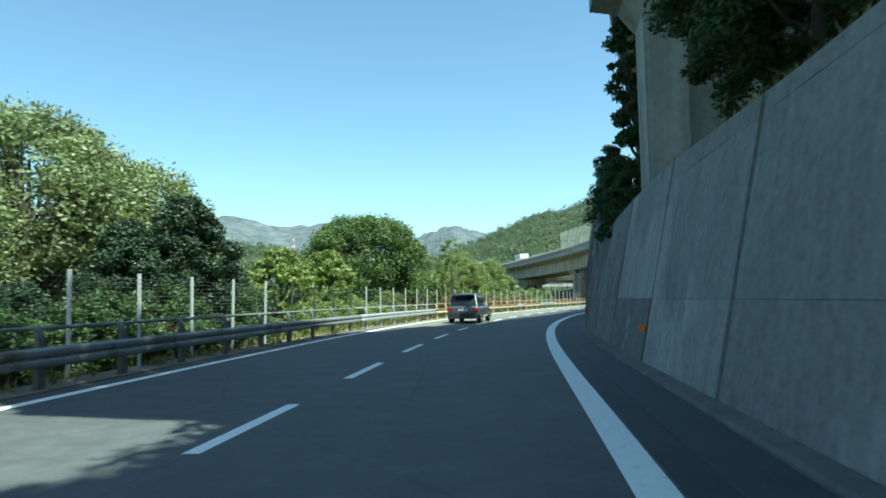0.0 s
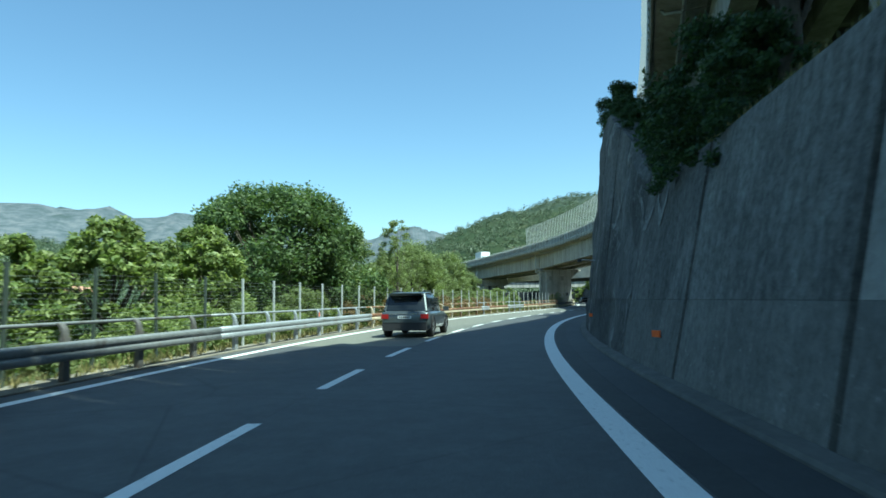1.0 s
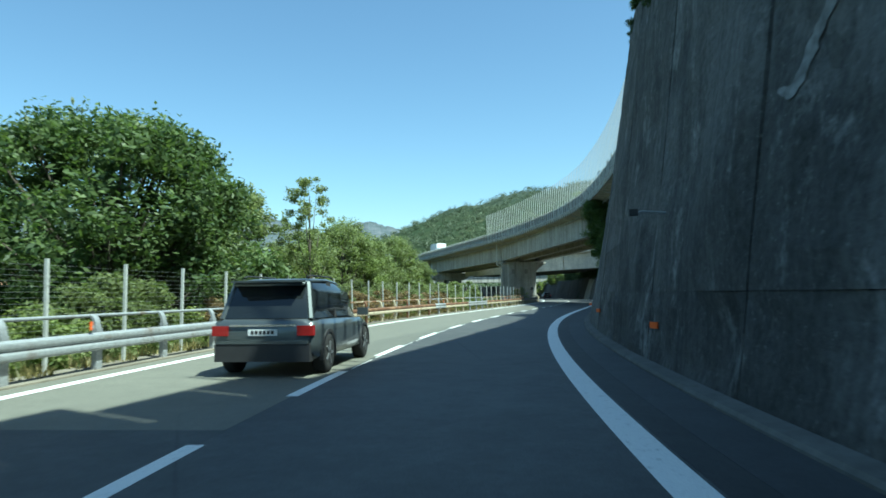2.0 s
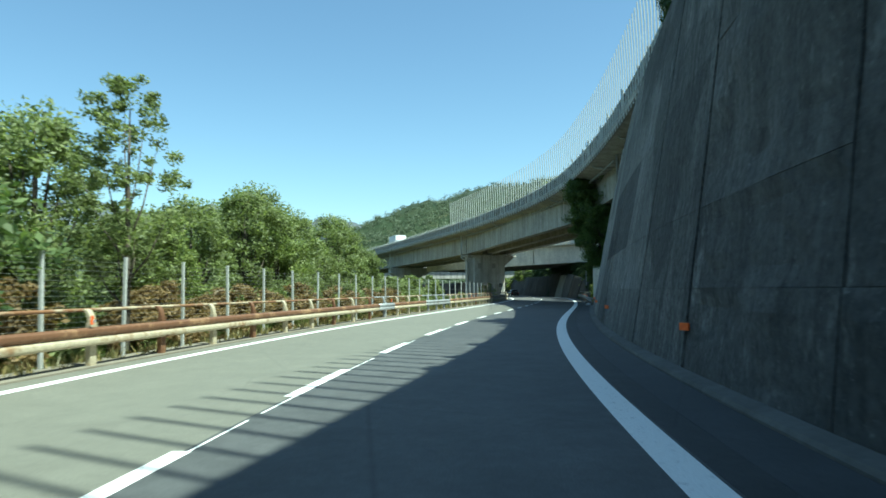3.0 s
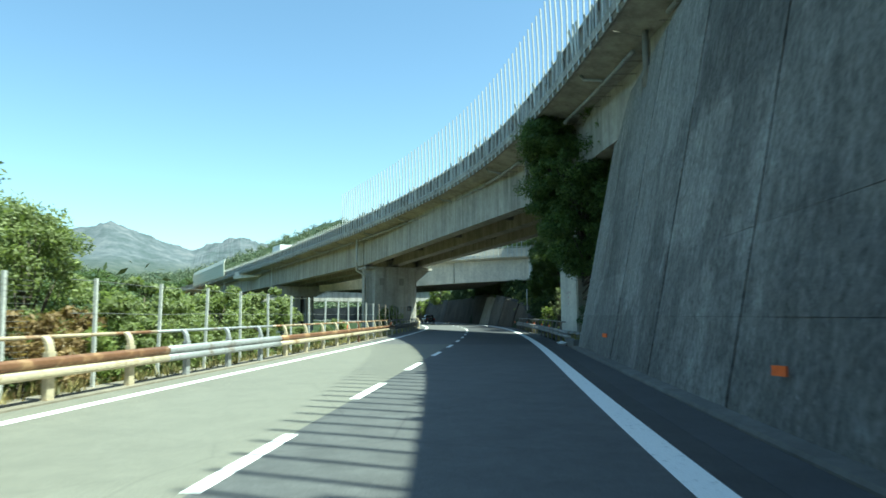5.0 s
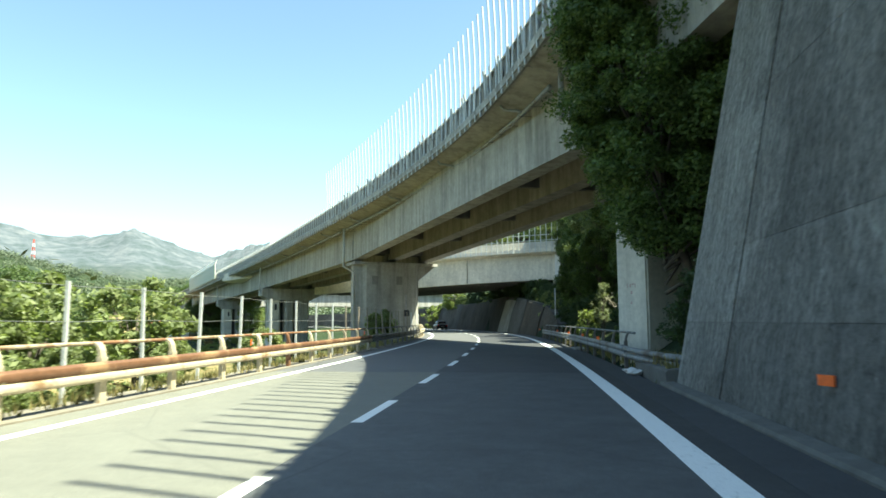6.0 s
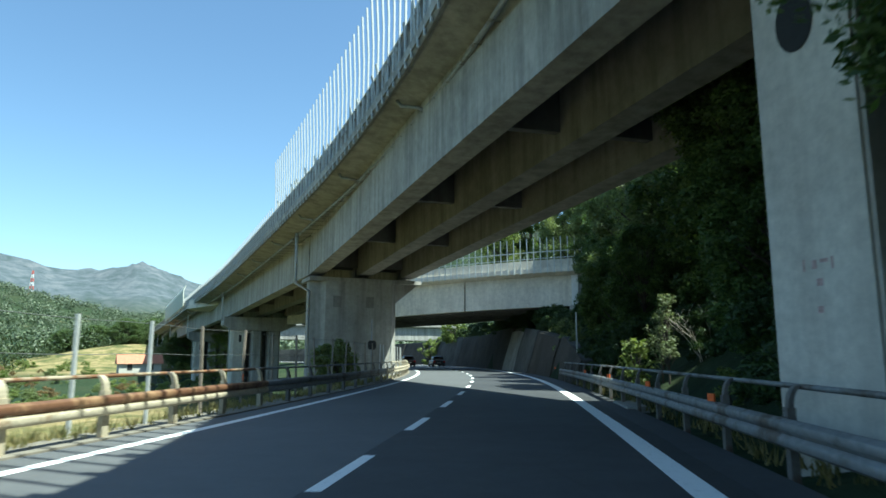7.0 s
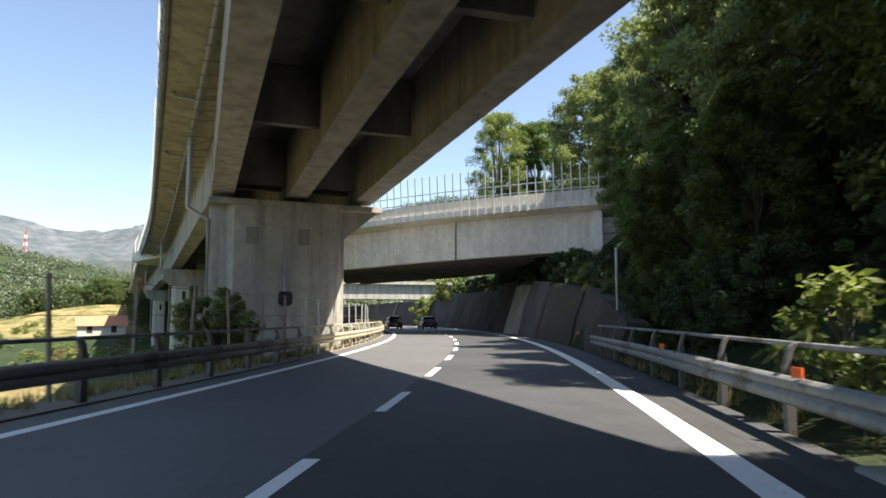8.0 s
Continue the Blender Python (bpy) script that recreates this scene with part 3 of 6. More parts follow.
def lime_streak(name, s0, s1, z0, amp, seed, path):
    """A thin curved lime deposit that follows the uneven face of one wall panel."""
    def face(s, z):
        t = float(wall_top(s))
        a, b = np.clip((s - s0) / (s1 - s0), 0, 0.999) * 12, np.clip((z - z0) / (t - z0), 0, 0.999) * 12
        d = 0.0
        for i, w in ((int(a), 1 - a % 1), (int(a) + 1, a % 1)):
            for j, h in ((int(b), 1 - b % 1), (int(b) + 1, b % 1)):
                ss = s0 + (s1 - s0) * i / 12
                zz = z0 + (float(wall_top(ss)) - z0) * j / 12
                q = amp * noise.fractal(Vector((ss * 0.45, zz * 0.5, seed * 3.1)), 1.0, 2.0, 4)
                d += w * h * q * (0.15 if i in (0, 12) or j in (0, 12) else 1.0)
        return rp(s, 5.647 + batter(s) * z - d, z)

    p = np.array(path)
    u = np.linspace(0, len(p) - 1, 40)
    ps, pz = np.interp(u, range(len(p)), p[:, 0]), np.interp(u, range(len(p)), p[:, 1])
    for _ in range(12):
        ps[1:-1], pz[1:-1] = (ps[:-2] + 2 * ps[1:-1] + ps[2:]) / 4, (pz[:-2] + 2 * pz[1:-1] + pz[2:]) / 4
    v, f = [], []
    for i in range(40):
        c = math.sin(math.pi * min(1, (i + 1) / 41))
        w = 0.02 + 0.085 * c * (1 + 0.7 * noise.noise(Vector((i * 0.35, seed, 0))))
        n = np.array((-(pz[min(i + 1, 39)] - pz[max(i - 1, 0)]), ps[min(i + 1, 39)] - ps[max(i - 1, 0)]))
        n /= np.hypot(*n) + 1e-9
        for e in (-1, 0, 1):
            r = w * (1 + 0.5 * noise.noise(Vector((i * 0.9, e * 4.0, seed))))
            v.append(face(ps[i] + e * r * n[0], pz[i] + e * r * n[1]))
        if i:
            a = 3 * i
            f += [(a - 3, a - 2, a + 1, a), (a - 2, a - 1, a + 2, a + 1)]
    obj(name, v, f, LIME, wall, "pale curved lime deposit")


# ---- the viaduct ----
U_PIERS = [DECK.u_at_y(y) for y in (3.2, 20.0, 59.0, 100.2, 136.0, 174.5, 212.0, 250.0, 288.0)]
U_SPANS = sorted(U_PIERS + [DECK.u_at_y(85.0)])
viaduct = empty("viaduct", DECK.at(U_PIERS[4]))
tagged(viaduct, "long concrete girder viaduct with tall pale railing", "viaduct")


def under(ob, parent, label=""):
    """Hangs a world-placed mesh under a thing without moving it."""
    ob.parent = parent
    ob.matrix_parent_inverse = parent.matrix_basis.inverted()
    if label:
        tagged(ob, label)
    return ob


def y_of(u):
    return DECK.at(u)[1]


def viaduct_parts():
    for a, b in zip(U_SPANS, U_SPANS[1:]):
        a2, b2 = a + 0.04, b - 0.04
        edge = along_deck("deck_edge", [(0.06, -0.36), (0.0, -0.3), (0.0, 0.0), (0.55, 0.0), (0.55, -0.18), (2.3, -0.18), (2.3, -0.62), (1.7, -0.62)], a2, b2, 1.3, CONCRETE)
        under(edge, viaduct, "overhanging edge of the deck")
        # Inner slab is darker than the edge to hold the shade between girders.
        slab = along_deck("deck_slab", [(2.302, -0.18), (9.4, -0.18), (9.4, 0.0), (9.86, 0.0), (9.86, -0.36), (9.3, -0.62), (2.302, -0.62)], a2, b2, 1.3, CONC_SHADE)
        under(slab, viaduct, "deck slab with its underside shade in the colour")
        lip = along_deck("cornice", [(-0.05, -0.33), (-0.07, -0.04), (-0.03, 0.03), (0.3, 0.03), (0.3, 0.003), (-0.003, 0.003), (-0.003, -0.33)], a2, b2, 1.3, CONC_EDGE)
        under(lip, viaduct, "pale worn cornice along the deck's edge")
        ledge = along_deck("drip_ledge", [(-0.002, -0.37), (0.10, -0.37), (0.16, -0.47), (0.06, -0.48)], a2, b2, 1.3, CONC_DARK)
        under(ledge, viaduct, "thin dark drip ledge")
        under(along_deck("deck_road", [(0.56, -0.176), (9.39, -0.176), (9.39, -0.12), (0.56, -0.12)], a2, b2, 1.3, ASPHALT), viaduct, "dark asphalt roadway")
        za, zb = deck_z(DECK.at(a2)[1]), deck_z(DECK.at(b2)[1])
        deep = -3.0 if y_of(a) < 90 else -3.3
        A, B = np.array(DECK.at(a2 + 0.1, 0, 0)), np.array(DECK.at(b2 - 0.1, 0, 0))
        da, db = np.array(DECK.at(a2 + 0.1, 1, 0)) - A, np.array(DECK.at(b2 - 0.1, 1, 0)) - B

        def chord(name, prof, f0, f1, mat):
            rings = []
            for f in (f0, f1):
                O, D, z0 = A + (B - A) * f, da + (db - da) * f, za + (zb - za) * f
                rings.append([tuple(np.array((O[0] + D[0] * o, O[1] + D[1] * o, z0 + z))) for o, z in prof])
            return under(obj(name, *sweep(rings), mat), viaduct)

        on_abutment = 55 < y_of(a) < 80
        # Only the outer girder keeps the plain tone; inner ones have shade painted in.
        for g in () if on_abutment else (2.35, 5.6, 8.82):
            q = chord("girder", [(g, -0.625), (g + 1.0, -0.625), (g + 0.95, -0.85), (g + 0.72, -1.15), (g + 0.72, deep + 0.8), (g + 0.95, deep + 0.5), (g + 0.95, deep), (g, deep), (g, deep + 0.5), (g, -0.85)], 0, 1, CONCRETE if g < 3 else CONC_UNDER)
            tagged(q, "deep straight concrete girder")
        n = 0 if on_abutment else 5
        for q in range(n):
            f = 0.012 + 0.976 * q / (n - 1)
            for g in (2.35, 5.6):
                chord("diaphragm", [(g + 0.73, -0.64), (g + 3.23, -0.64), (g + 3.23, deep + 0.55), (g + 0.73, deep + 0.55)], f - 0.004, f + 0.004, CONC_SHADE)
        # pipe along the cantilever on short brackets
        pts = [DECK.at(u, 1.35, deck_z(DECK.at(u)[1]) - 0.86) for u in np.arange(a2 + 0.6, b2 - 0.6, 2.0)]
        under(obj("drain_pipe", *tube(pts, 0.09, 8), GALV, smooth=True), viaduct, "grey drain pipe along the girder")
        for u in np.arange(a2 + 1.2, b2 - 1, 1.25):
            p = deck_z(DECK.at(u)[1]) - 0.78
            under(obj("pipe_bracket", *tube([DECK.at(u, 2.4, p - 0.12), DECK.at(u, 1.2, p - 0.2)], 0.02, 5), CONC_DARK), viaduct)
        for u in np.arange(a2 + 4, b2 - 3, 9.0):
            zc = deck_z(DECK.at(u)[1])
            elbow = [DECK.at(u, 0.45, zc - 0.42), DECK.at(u, 0.62, zc - 0.62), DECK.at(u - 0.35, 1.1, zc - 0.74), DECK.at(u - 0.5, 1.35, zc - 0.86)]
            under(obj("gully_pipe", *tube(elbow, 0.07, 8), GALV, smooth=True), viaduct, "short grey elbow pipe from the kerb gully")
        # downpipe at the joint
        y = DECK.at(b)[1]
        zt = deck_z(y)
        low = zt - 9.5 if y > 120 else zt - 3.6
        down = [DECK.at(b - 0.5, 1.35, zt - 0.6), DECK.at(b - 0.5, 1.35, zt - 3.95), DECK.at(b - 0.9, 2.2, zt - 4.5), DECK.at(b - 1.0, 2.2, low)]
        if y < 120:
            down = down[:1] + [DECK.at(b - 0.5, 1.35, zt - 2.6)]
        under(obj("downpipe", *tube(down, 0.115, 8), FENCE_STEEL if y > 120 else CONC_DARK, smooth=True), viaduct, "grey plastic downpipe")


def pier(u, z0):
    """A broad pier with chamfered ends, dark plates for square recesses and a thin wide cap."""
    top = deck_z(y_of(u)) - 3.78
    pr = empty("pier", DECK.at(u, 5.3, 0), -DECK.head(u))
    W, T, ch = 3.0, 1.15, 0.95
    plan = [(-W, -T + ch * 0.9), (-W + ch, -T), (W - ch * 0.4, -T), (W, -T + ch * 0.4), (W, T - ch * 0.4), (W - ch * 0.4, T), (-W + ch, T), (-W, T - ch * 0.9)]
    v, f = sweep([[(x, yy, z) for x, yy in plan] for z in (z0, top)])
    obj("shaft", v, f, CONCRETE, pr, "broad concrete shaft with chamfered ends")
    cap = [(-W - 0.15, -T - 0.1), (W + 1.75, -T - 0.1), (W + 1.75, T + 0.1), (-W - 0.15, T + 0.1)]
    v, f = sweep([[(x, yy, z) for x, yy in cap] for z in (top + 0.003, top + 0.25)])
    obj("cap", v, f, CONCRETE, pr, "thin projecting cap")
    v, f = sweep([[(x, yy, z) for x, yy in ((W - 0.3, -T * 0.7), (xx, -T * 0.7), (xx, T * 0.7), (W - 0.3, T * 0.7))] for xx, z in ((W + 0.02, top - 1.3), (W + 1.6, top - 0.001))])
    obj("corbel", v, f, CONCRETE, pr)
    # Flat dark plates stand for the shade in two square recesses.
    for x in (-1.25, 1.0):
        obj("cover_plate", *box_vf(x, -T - 0.012, top - 1.35, 0.55, 0.05, 0.75), CONC_DARK, pr, "dark square inspection cover")
    for x in (-2.55, 0.8, 4.15):
        obj("bearing", *box_vf(x, 0, top + 0.29, 0.5, 0.6, 0.22), CONC_DARK, pr)
    return tagged(pr, "broad concrete viaduct pier with chamfered corners", "pier", "viaduct piers")


def column_pier(x, y, rz, z0, top, deep):
    """A slender rectangular column with a flat dark oval for an opening near its top."""
    pr = empty("pier", (x, y, 0), rz)
    bm = bmesh.new()
    bmesh.ops.create_cube(bm, size=1.0, matrix=Matrix.LocRotScale(Vector((1.4, 0.3, (z0 + top) / 2)), None, Vector((2.8, 1.6, top - z0))))
    bmesh.ops.bevel(bm, geom=[e for e in bm.edges if abs(e.verts[0].co.z - e.verts[1].co.z) > 1], offset=0.06, segments=2, affect="EDGES")
    part("shaft", bm, CONC_PALE, pr, "pale concrete column")
    ring = [[(-0.012 - d, 0.35 + r * math.cos(t), top - 1.85 + 1.5 * r * math.sin(t)) for t in (2 * math.pi * i / 20 for i in range(20))] for d, r in ((0.0, 0.30), (0.004, 0.27))]
    v, f = sweep(ring, caps=False)
    f.append(tuple(range(20, 40)))
    obj("opening", v, f, DARK_HOLE, pr, "flat dark oval standing for a shaded opening")
    obj("cross_beam", *box_vf(3.4, 0.55, top + deep / 2 + 0.002, 7.6, 1.3, deep), CONCRETE, pr)
    bm = bmesh.new()
    bmesh.ops.create_cube(bm, size=1.0, matrix=Matrix.LocRotScale(Vector((6.0, 0.55, (z0 + top) / 2)), None, Vector((2.2, 1.1, top - z0))))
    part("shaft", bm, CONCRETE, pr)
    for i, (dy, z, w, hgt) in enumerate(((-0.12, 2.62, 0.03, 0.16), (0.0, 2.66, 0.12, 0.05), (0.14, 2.62, 0.07, 0.12), (0.30, 2.62, 0.03, 0.16), (0.08, 2.38, 0.09, 0.10), (0.10, 2.02, 0.08, 0.09))):
        obj("paint_mark", *box_vf(-0.002, 0.22 + dy, z, 0.006, w, hgt), MARK_RED, pr, "faded red paint mark")
    return tagged(pr, "slender rectangular concrete viaduct pier", "pier", "viaduct piers")


def valley_pier(u, z0):
    """Three shafts under a flared crosshead."""
    top = deck_z(y_of(u)) - 3.78
    pr = empty("pier", DECK.at(u, 5.3, 0), -DECK.head(u))
    side = [(-3.75, top - 0.75), (-2.7, top - 1.35), (3.2, top - 1.35), (4.75, top - 0.6), (4.75, top + 0.25), (-3.75, top + 0.25)]
    obj("crosshead", *sweep([[(x, yy, z) for x, z in side] for yy in (-1.25, 1.25)]), CONCRETE, pr, "flared concrete crosshead")
    for x, w in ((-1.95, 1.7), (0.15, 1.3), (2.2, 1.5)):
        bm = bmesh.new()
        bmesh.ops.create_cube(bm, size=1.0, matrix=Matrix.LocRotScale(Vector((x, 0, (z0 + top - 1.36) / 2)), None, Vector((w, 2.1, top - 1.36 - z0))))
        bmesh.ops.bevel(bm, geom=[e for e in bm.edges if abs(e.verts[0].co.z - e.verts[1].co.z) > 1], offset=0.22, segments=1, affect="EDGES")
        part("shaft", bm, CONC_PALE if x < -1 else CONCRETE, pr, "tall concrete shaft with chamfered corners")
    # Dark tone makes the gap between the shafts look shaded.
    obj("web_wall", *box_vf(0.1, 0.6, (z0 + top - 1.37) / 2, 4.0, 0.5, top - 1.37 - z0), CONC_SHADE, pr, "dark stained web wall between the shafts")
    obj("slot", *box_vf(-1.8, -1.052, top - 2.3, 0.3, 0.012, 0.85), DARK_HOLE, pr, "dark narrow slot")
    for x in (-2.55, 0.8, 4.15):
        obj("bearing", *box_vf(x, 0, top + 0.29, 0.5, 0.6, 0.07), CONC_DARK, pr)
    return tagged(pr, "viaduct pier of three shafts under a flared crosshead", "pier", "viaduct piers")


for k, (u, z0) in enumerate(zip(U_PIERS, (3.0, 3.0, 2.5, -0.3, -3.5, -7, -8, -8, -8))):
    if k >= 5:
        valley_pier(u, z0)
    elif k in (0, 2, 4):
        pier(u, z0)


def wall_pier(x, y, rz, z0, top):
    """A column with a thinner wall behind it and a flared crosshead that reaches out."""
    pr = empty("pier", (x, y, 0), rz)
    bm = bmesh.new()
    bmesh.ops.create_cube(bm, size=1.0, matrix=Matrix.LocRotScale(Vector((0.6, 0.7, (z0 + 10.2) / 2)), None, Vector((1.2, 1.4, 10.2 - z0))))
    bmesh.ops.bevel(bm, geom=[e for e in bm.edges if abs(e.verts[0].co.z - e.verts[1].co.z) > 1], offset=0.05, segments=2, affect="EDGES")
    part("shaft", bm, CONCRETE, pr, "pale concrete column")
    obj("web_wall", *box_vf(3.2, 0.95, (z0 + 10.2) / 2, 4.0, 0.8, 10.2 - z0), CONC_DARK, pr, "thinner stained concrete wall")
    side = [(-1.35, 10.4), (-0.5, 10.25), (0.0, 9.6), (5.3, 9.6), (6.4, 10.3), (6.4, top), (-1.35, top)]
    obj("crosshead", *sweep([[(a, yy, z) for a, z in side] for yy in (-0.12, 1.55)]), CONCRETE, pr, "flared concrete crosshead")
    return tagged(pr, "concrete viaduct pier with a flared crosshead behind the wall", "pier", "viaduct piers")


wall_pier(6.0, 18.75, -0.12, 2.0, deck_z(20) - 3.02)
column_pier(31.25, 97.75, 0.12, -0.3, deck_z(98) - 3.55, 0.2)
# solid abutment between the wall's top and the deck
ua, ub = DECK.u_at_y(46), DECK.u_at_y(85.0)
abut = along_deck("abutment", [(1.75, -0.63), (9.3, -0.63), (9.3, -5.6), (1.75, -5.6)], ua, ub, 3.0, CONCRETE)
tagged(abut, "pale concrete abutment wall under the viaduct", "abutment")
def abutment_pipe():
    e = empty("drain_pipe", DECK.at(ub - 0.3, 1.5, 0))
    us = np.arange(ub - 16, ub - 0.1, 1.0)
    run = [DECK.at(u, 1.46, deck_z(y_of(u)) - 1.95) for u in us]
    under(obj("pipe", *tube(run, 0.16, 10), CONC_EDGE, smooth=True), e)
    for u in us[2::3]:
        ring = [DECK.at(u + d, 1.46, deck_z(y_of(u)) - 1.95) for d in (-0.12, 0.12)]
        under(obj("collar", *tube(ring, 0.205, 10), CONC_EDGE, smooth=True), e)
    fall = [run[-1], DECK.at(ub + 0.1, 1.46, deck_z(y_of(ub)) - 2.1), DECK.at(ub + 0.12, 1.5, deck_z(y_of(ub)) - 3.6)]
    under(obj("pipe_end", *tube(fall, 0.11, 8), CONC_DARK, smooth=True), e)
    return tagged(e, "thick pale drain pipe with collars on the abutment wall", "pipe")


abutment_pipe()
viaduct_parts()


def fence_post_mesh(h):
    """Slender upright of a railing, leaning out a little at its top."""
    rings = [[(x * 0.03 + d, y * 0.045, z) for x, y in ((-1, -1), (1, -1), (1, 1), (-1, 1))] for z, d in ((-0.55, 0.0), (h * 0.55, 0.0), (h, -0.10))]
    v, f = sweep(rings)
    me = bpy.data.meshes.new("railing_post")
    me.from_pydata(v, [], f)
    me.materials.append(FENCE_STEEL)
    return me


TALL, SHORT, TALLER = fence_post_mesh(4.3), fence_post_mesh(1.25), fence_post_mesh(5.0)


def railing(parent, line, zf, u0, u1, step, mesh, side=0.0):
    for u in np.arange(u0, u1, step):
        p = line.at(u, side, zf(line.at(u)[1]))
        ob = new("railing_post", mesh)
        ob.matrix_basis = Matrix.LocRotScale(Vector(p), Euler((0, 0, -line.head(u))), None)
        under(ob, parent)


U_END = DECK.u_at_y(136.2)
railing(viaduct, DECK, deck_z, DECK.u_at_y(31.5), DECK.u_at_y(52), 0.72, TALLER, -0.03)
railing(viaduct, DECK, deck_z, DECK.u_at_y(52) + 0.4, U_END, 0.72, TALL, -0.03)
railing(viaduct, DECK, deck_z, U_END + 0.75, DECK.u_at_y(235), 0.75, SHORT, -0.03)
for za, zb, name in ((0.02, 0.10, "railing_rail"), (0.95, 1.03, "railing_rail")):
    under(along_deck(name, [(0.02, za), (0.07, za), (0.07, zb), (0.02, zb)], DECK.u_at_y(3.3), DECK.u_at_y(300), 2.0, FENCE_STEEL), viaduct)
under(along_deck("parapet", [(0.10, 0.0), (0.10, 1.12), (0.28, 1.15), (0.34, 0.0)], DECK.u_at_y(3.3), DECK.u_at_y(300), 2.0, CONC_DARK), viaduct, "low grey parapet behind the railing")
under(along_deck("parapet", [(9.46, 0.0), (9.5, 0.42), (9.65, 0.40), (9.7, 0.0)], DECK.u_at_y(3.3), DECK.u_at_y(300), 2.0, CONC_DARK), viaduct, "low grey parapet on the far edge")

# solid pale panels added above the low wall, their height chosen to shade the road
for u in np.arange(DECK.u_at_y(3.4), DECK.u_at_y(31), 2.0):
    hb = 6.4 if y_of(u) < 22 else 4.4 if y_of(u) < 28 else 3.2
    q = along_deck("barrier_panel", [(-0.06, 0.05), (-0.06, hb), (0.0, hb + 0.02), (0.04, 0.05)], u + 0.02, u + 1.96, 1.0, BARRIER)
    under(q, viaduct, "pale panel added above the wall to shade the road")

# pale barrier panels far along the deck
for u in np.arange(DECK.u_at_y(203), DECK.u_at_y(240), 2.5):
    q = along_deck("barrier_panel", [(-0.35, 0.05), (-0.45, 2.6), (-0.05, 3.5), (0.0, 3.5), (-0.3, 2.55), (-0.25, 0.05)], u + 0.02, u + 2.46, 1.2, BARRIER)
    under(q, viaduct, "pale cream barrier panel with a bent top")

# uneven weathered slats along the railing's foot
SLATS = []
for k, (hs, ws) in enumerate(((0.62, 0.30), (1.30, 0.22), (0.78, 0.36), (1.08, 0.20), (0.48, 0.34))):
    v, f = sweep([[(x * 0.012 + d, y * ws / 2, z) for x, y in ((-1, -1), (1, -1), (1, 1), (-1, 1))] for z, d in ((-0.12, 0.0), (hs * 0.8, 0.0), (hs, -0.03))])
    me = bpy.data.meshes.new("slat")
    me.from_pydata(v, [], f)
    me.materials.append(FENCE_STEEL if k == 1 else SLAT_STEEL if k in (2, 3) else CONC_DARK)
    SLATS.append(me)
rng = random.Random(8)
for u in np.arange(DECK.u_at_y(52), U_END, 0.345):
    if rng.random() < 0.95:
        ob = new("slat", SLATS[rng.randrange(5)])
        ob.matrix_basis = Matrix.LocRotScale(Vector(DECK.at(u, 0.03, deck_z(y_of(u)))), Euler((rng.uniform(-0.16, 0.16), rng.uniform(-0.12, 0.05), -DECK.head(u))), None)
        under(ob, viaduct)

# ---- second overpass across the road ----
OVER = Line([(56.0, 146.8), (52.3, 149.0), (43.6, 154.9), (36.2, 161.6), (26.6, 173.0), (14.0, 192.0)])


def over_z(y):
    return float(np.interp(y, [147, 150, 162, 192], [10.05, 9.95, 9.25, 8.5]))


overpass = empty("overpass", (43.6, 154.9, 0))
tagged(overpass, "concrete overpass with pale upright railing", "overpass")
UO = OVER.u_at_y(149.0)
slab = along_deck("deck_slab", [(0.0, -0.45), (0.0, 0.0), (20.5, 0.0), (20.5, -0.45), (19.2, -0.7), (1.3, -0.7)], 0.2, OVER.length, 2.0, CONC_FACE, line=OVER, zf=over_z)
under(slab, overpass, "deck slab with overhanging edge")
under(along_deck("deck_road", [(0.6, 0.004), (20.1, 0.004), (20.1, 0.06), (0.6, 0.06)], 0.2, OVER.length, 2.0, ASPHALT, line=OVER, zf=over_z), overpass, "dark asphalt roadway")
# Outer girder gets the lit tone, those behind it the shaded one.
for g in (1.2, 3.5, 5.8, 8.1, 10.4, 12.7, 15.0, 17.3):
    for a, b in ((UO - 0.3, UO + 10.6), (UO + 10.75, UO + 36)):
        under(along_deck("girder", [(g, -0.71), (g + 0.75, -0.71), (g + 0.75, -3.7), (g, -3.7)], a, b, 3.0, CONC_FACE if g < 2 else CONC_SHADE, line=OVER, zf=over_z), overpass, "deep concrete girder with rain streaks")
under(along_deck("parapet", [(0.25, 0.0), (0.25, 0.8), (0.45, 0.8), (0.45, 0.0)], 0.2, OVER.length, 2.0, CONC_PALE, line=OVER, zf=over_z), overpass, "low pale parapet")
OPOST = fence_post_mesh(2.95)
railing(overpass, OVER, over_z, 1.5, 40, 0.66, OPOST, -0.02)
for za in (0.9, 1.55):
    under(along_deck("railing_rail", [(0.02, za), (0.06, za), (0.06, za + 0.07), (0.02, za + 0.07)], 1.0, 42, 3.0, FENCE_STEEL, line=OVER, zf=over_z), overpass)
h = -OVER.head(UO)
ab = empty("abutment", OVER.at(UO - 1.9, 4.4, 0), h)
obj("abutment_wall", *box_vf(1.7, 0, 3.0, 12.0, 3.0, 6.6), CONC_PALE, ab)
obj("bearing_shelf", *box_vf(1.7, 1.7, 5.3, 12.2, 0.5, 0.7), CONCRETE, ab)
under(along_deck("pilaster", [(0.95, -0.72), (1.6, -0.72), (1.6, -3.72), (0.95, -3.72)], UO - 0.95, UO - 0.32, 0.6, WHITE_WASH, line=OVER, zf=over_z), overpass, "whitewashed end pilaster")
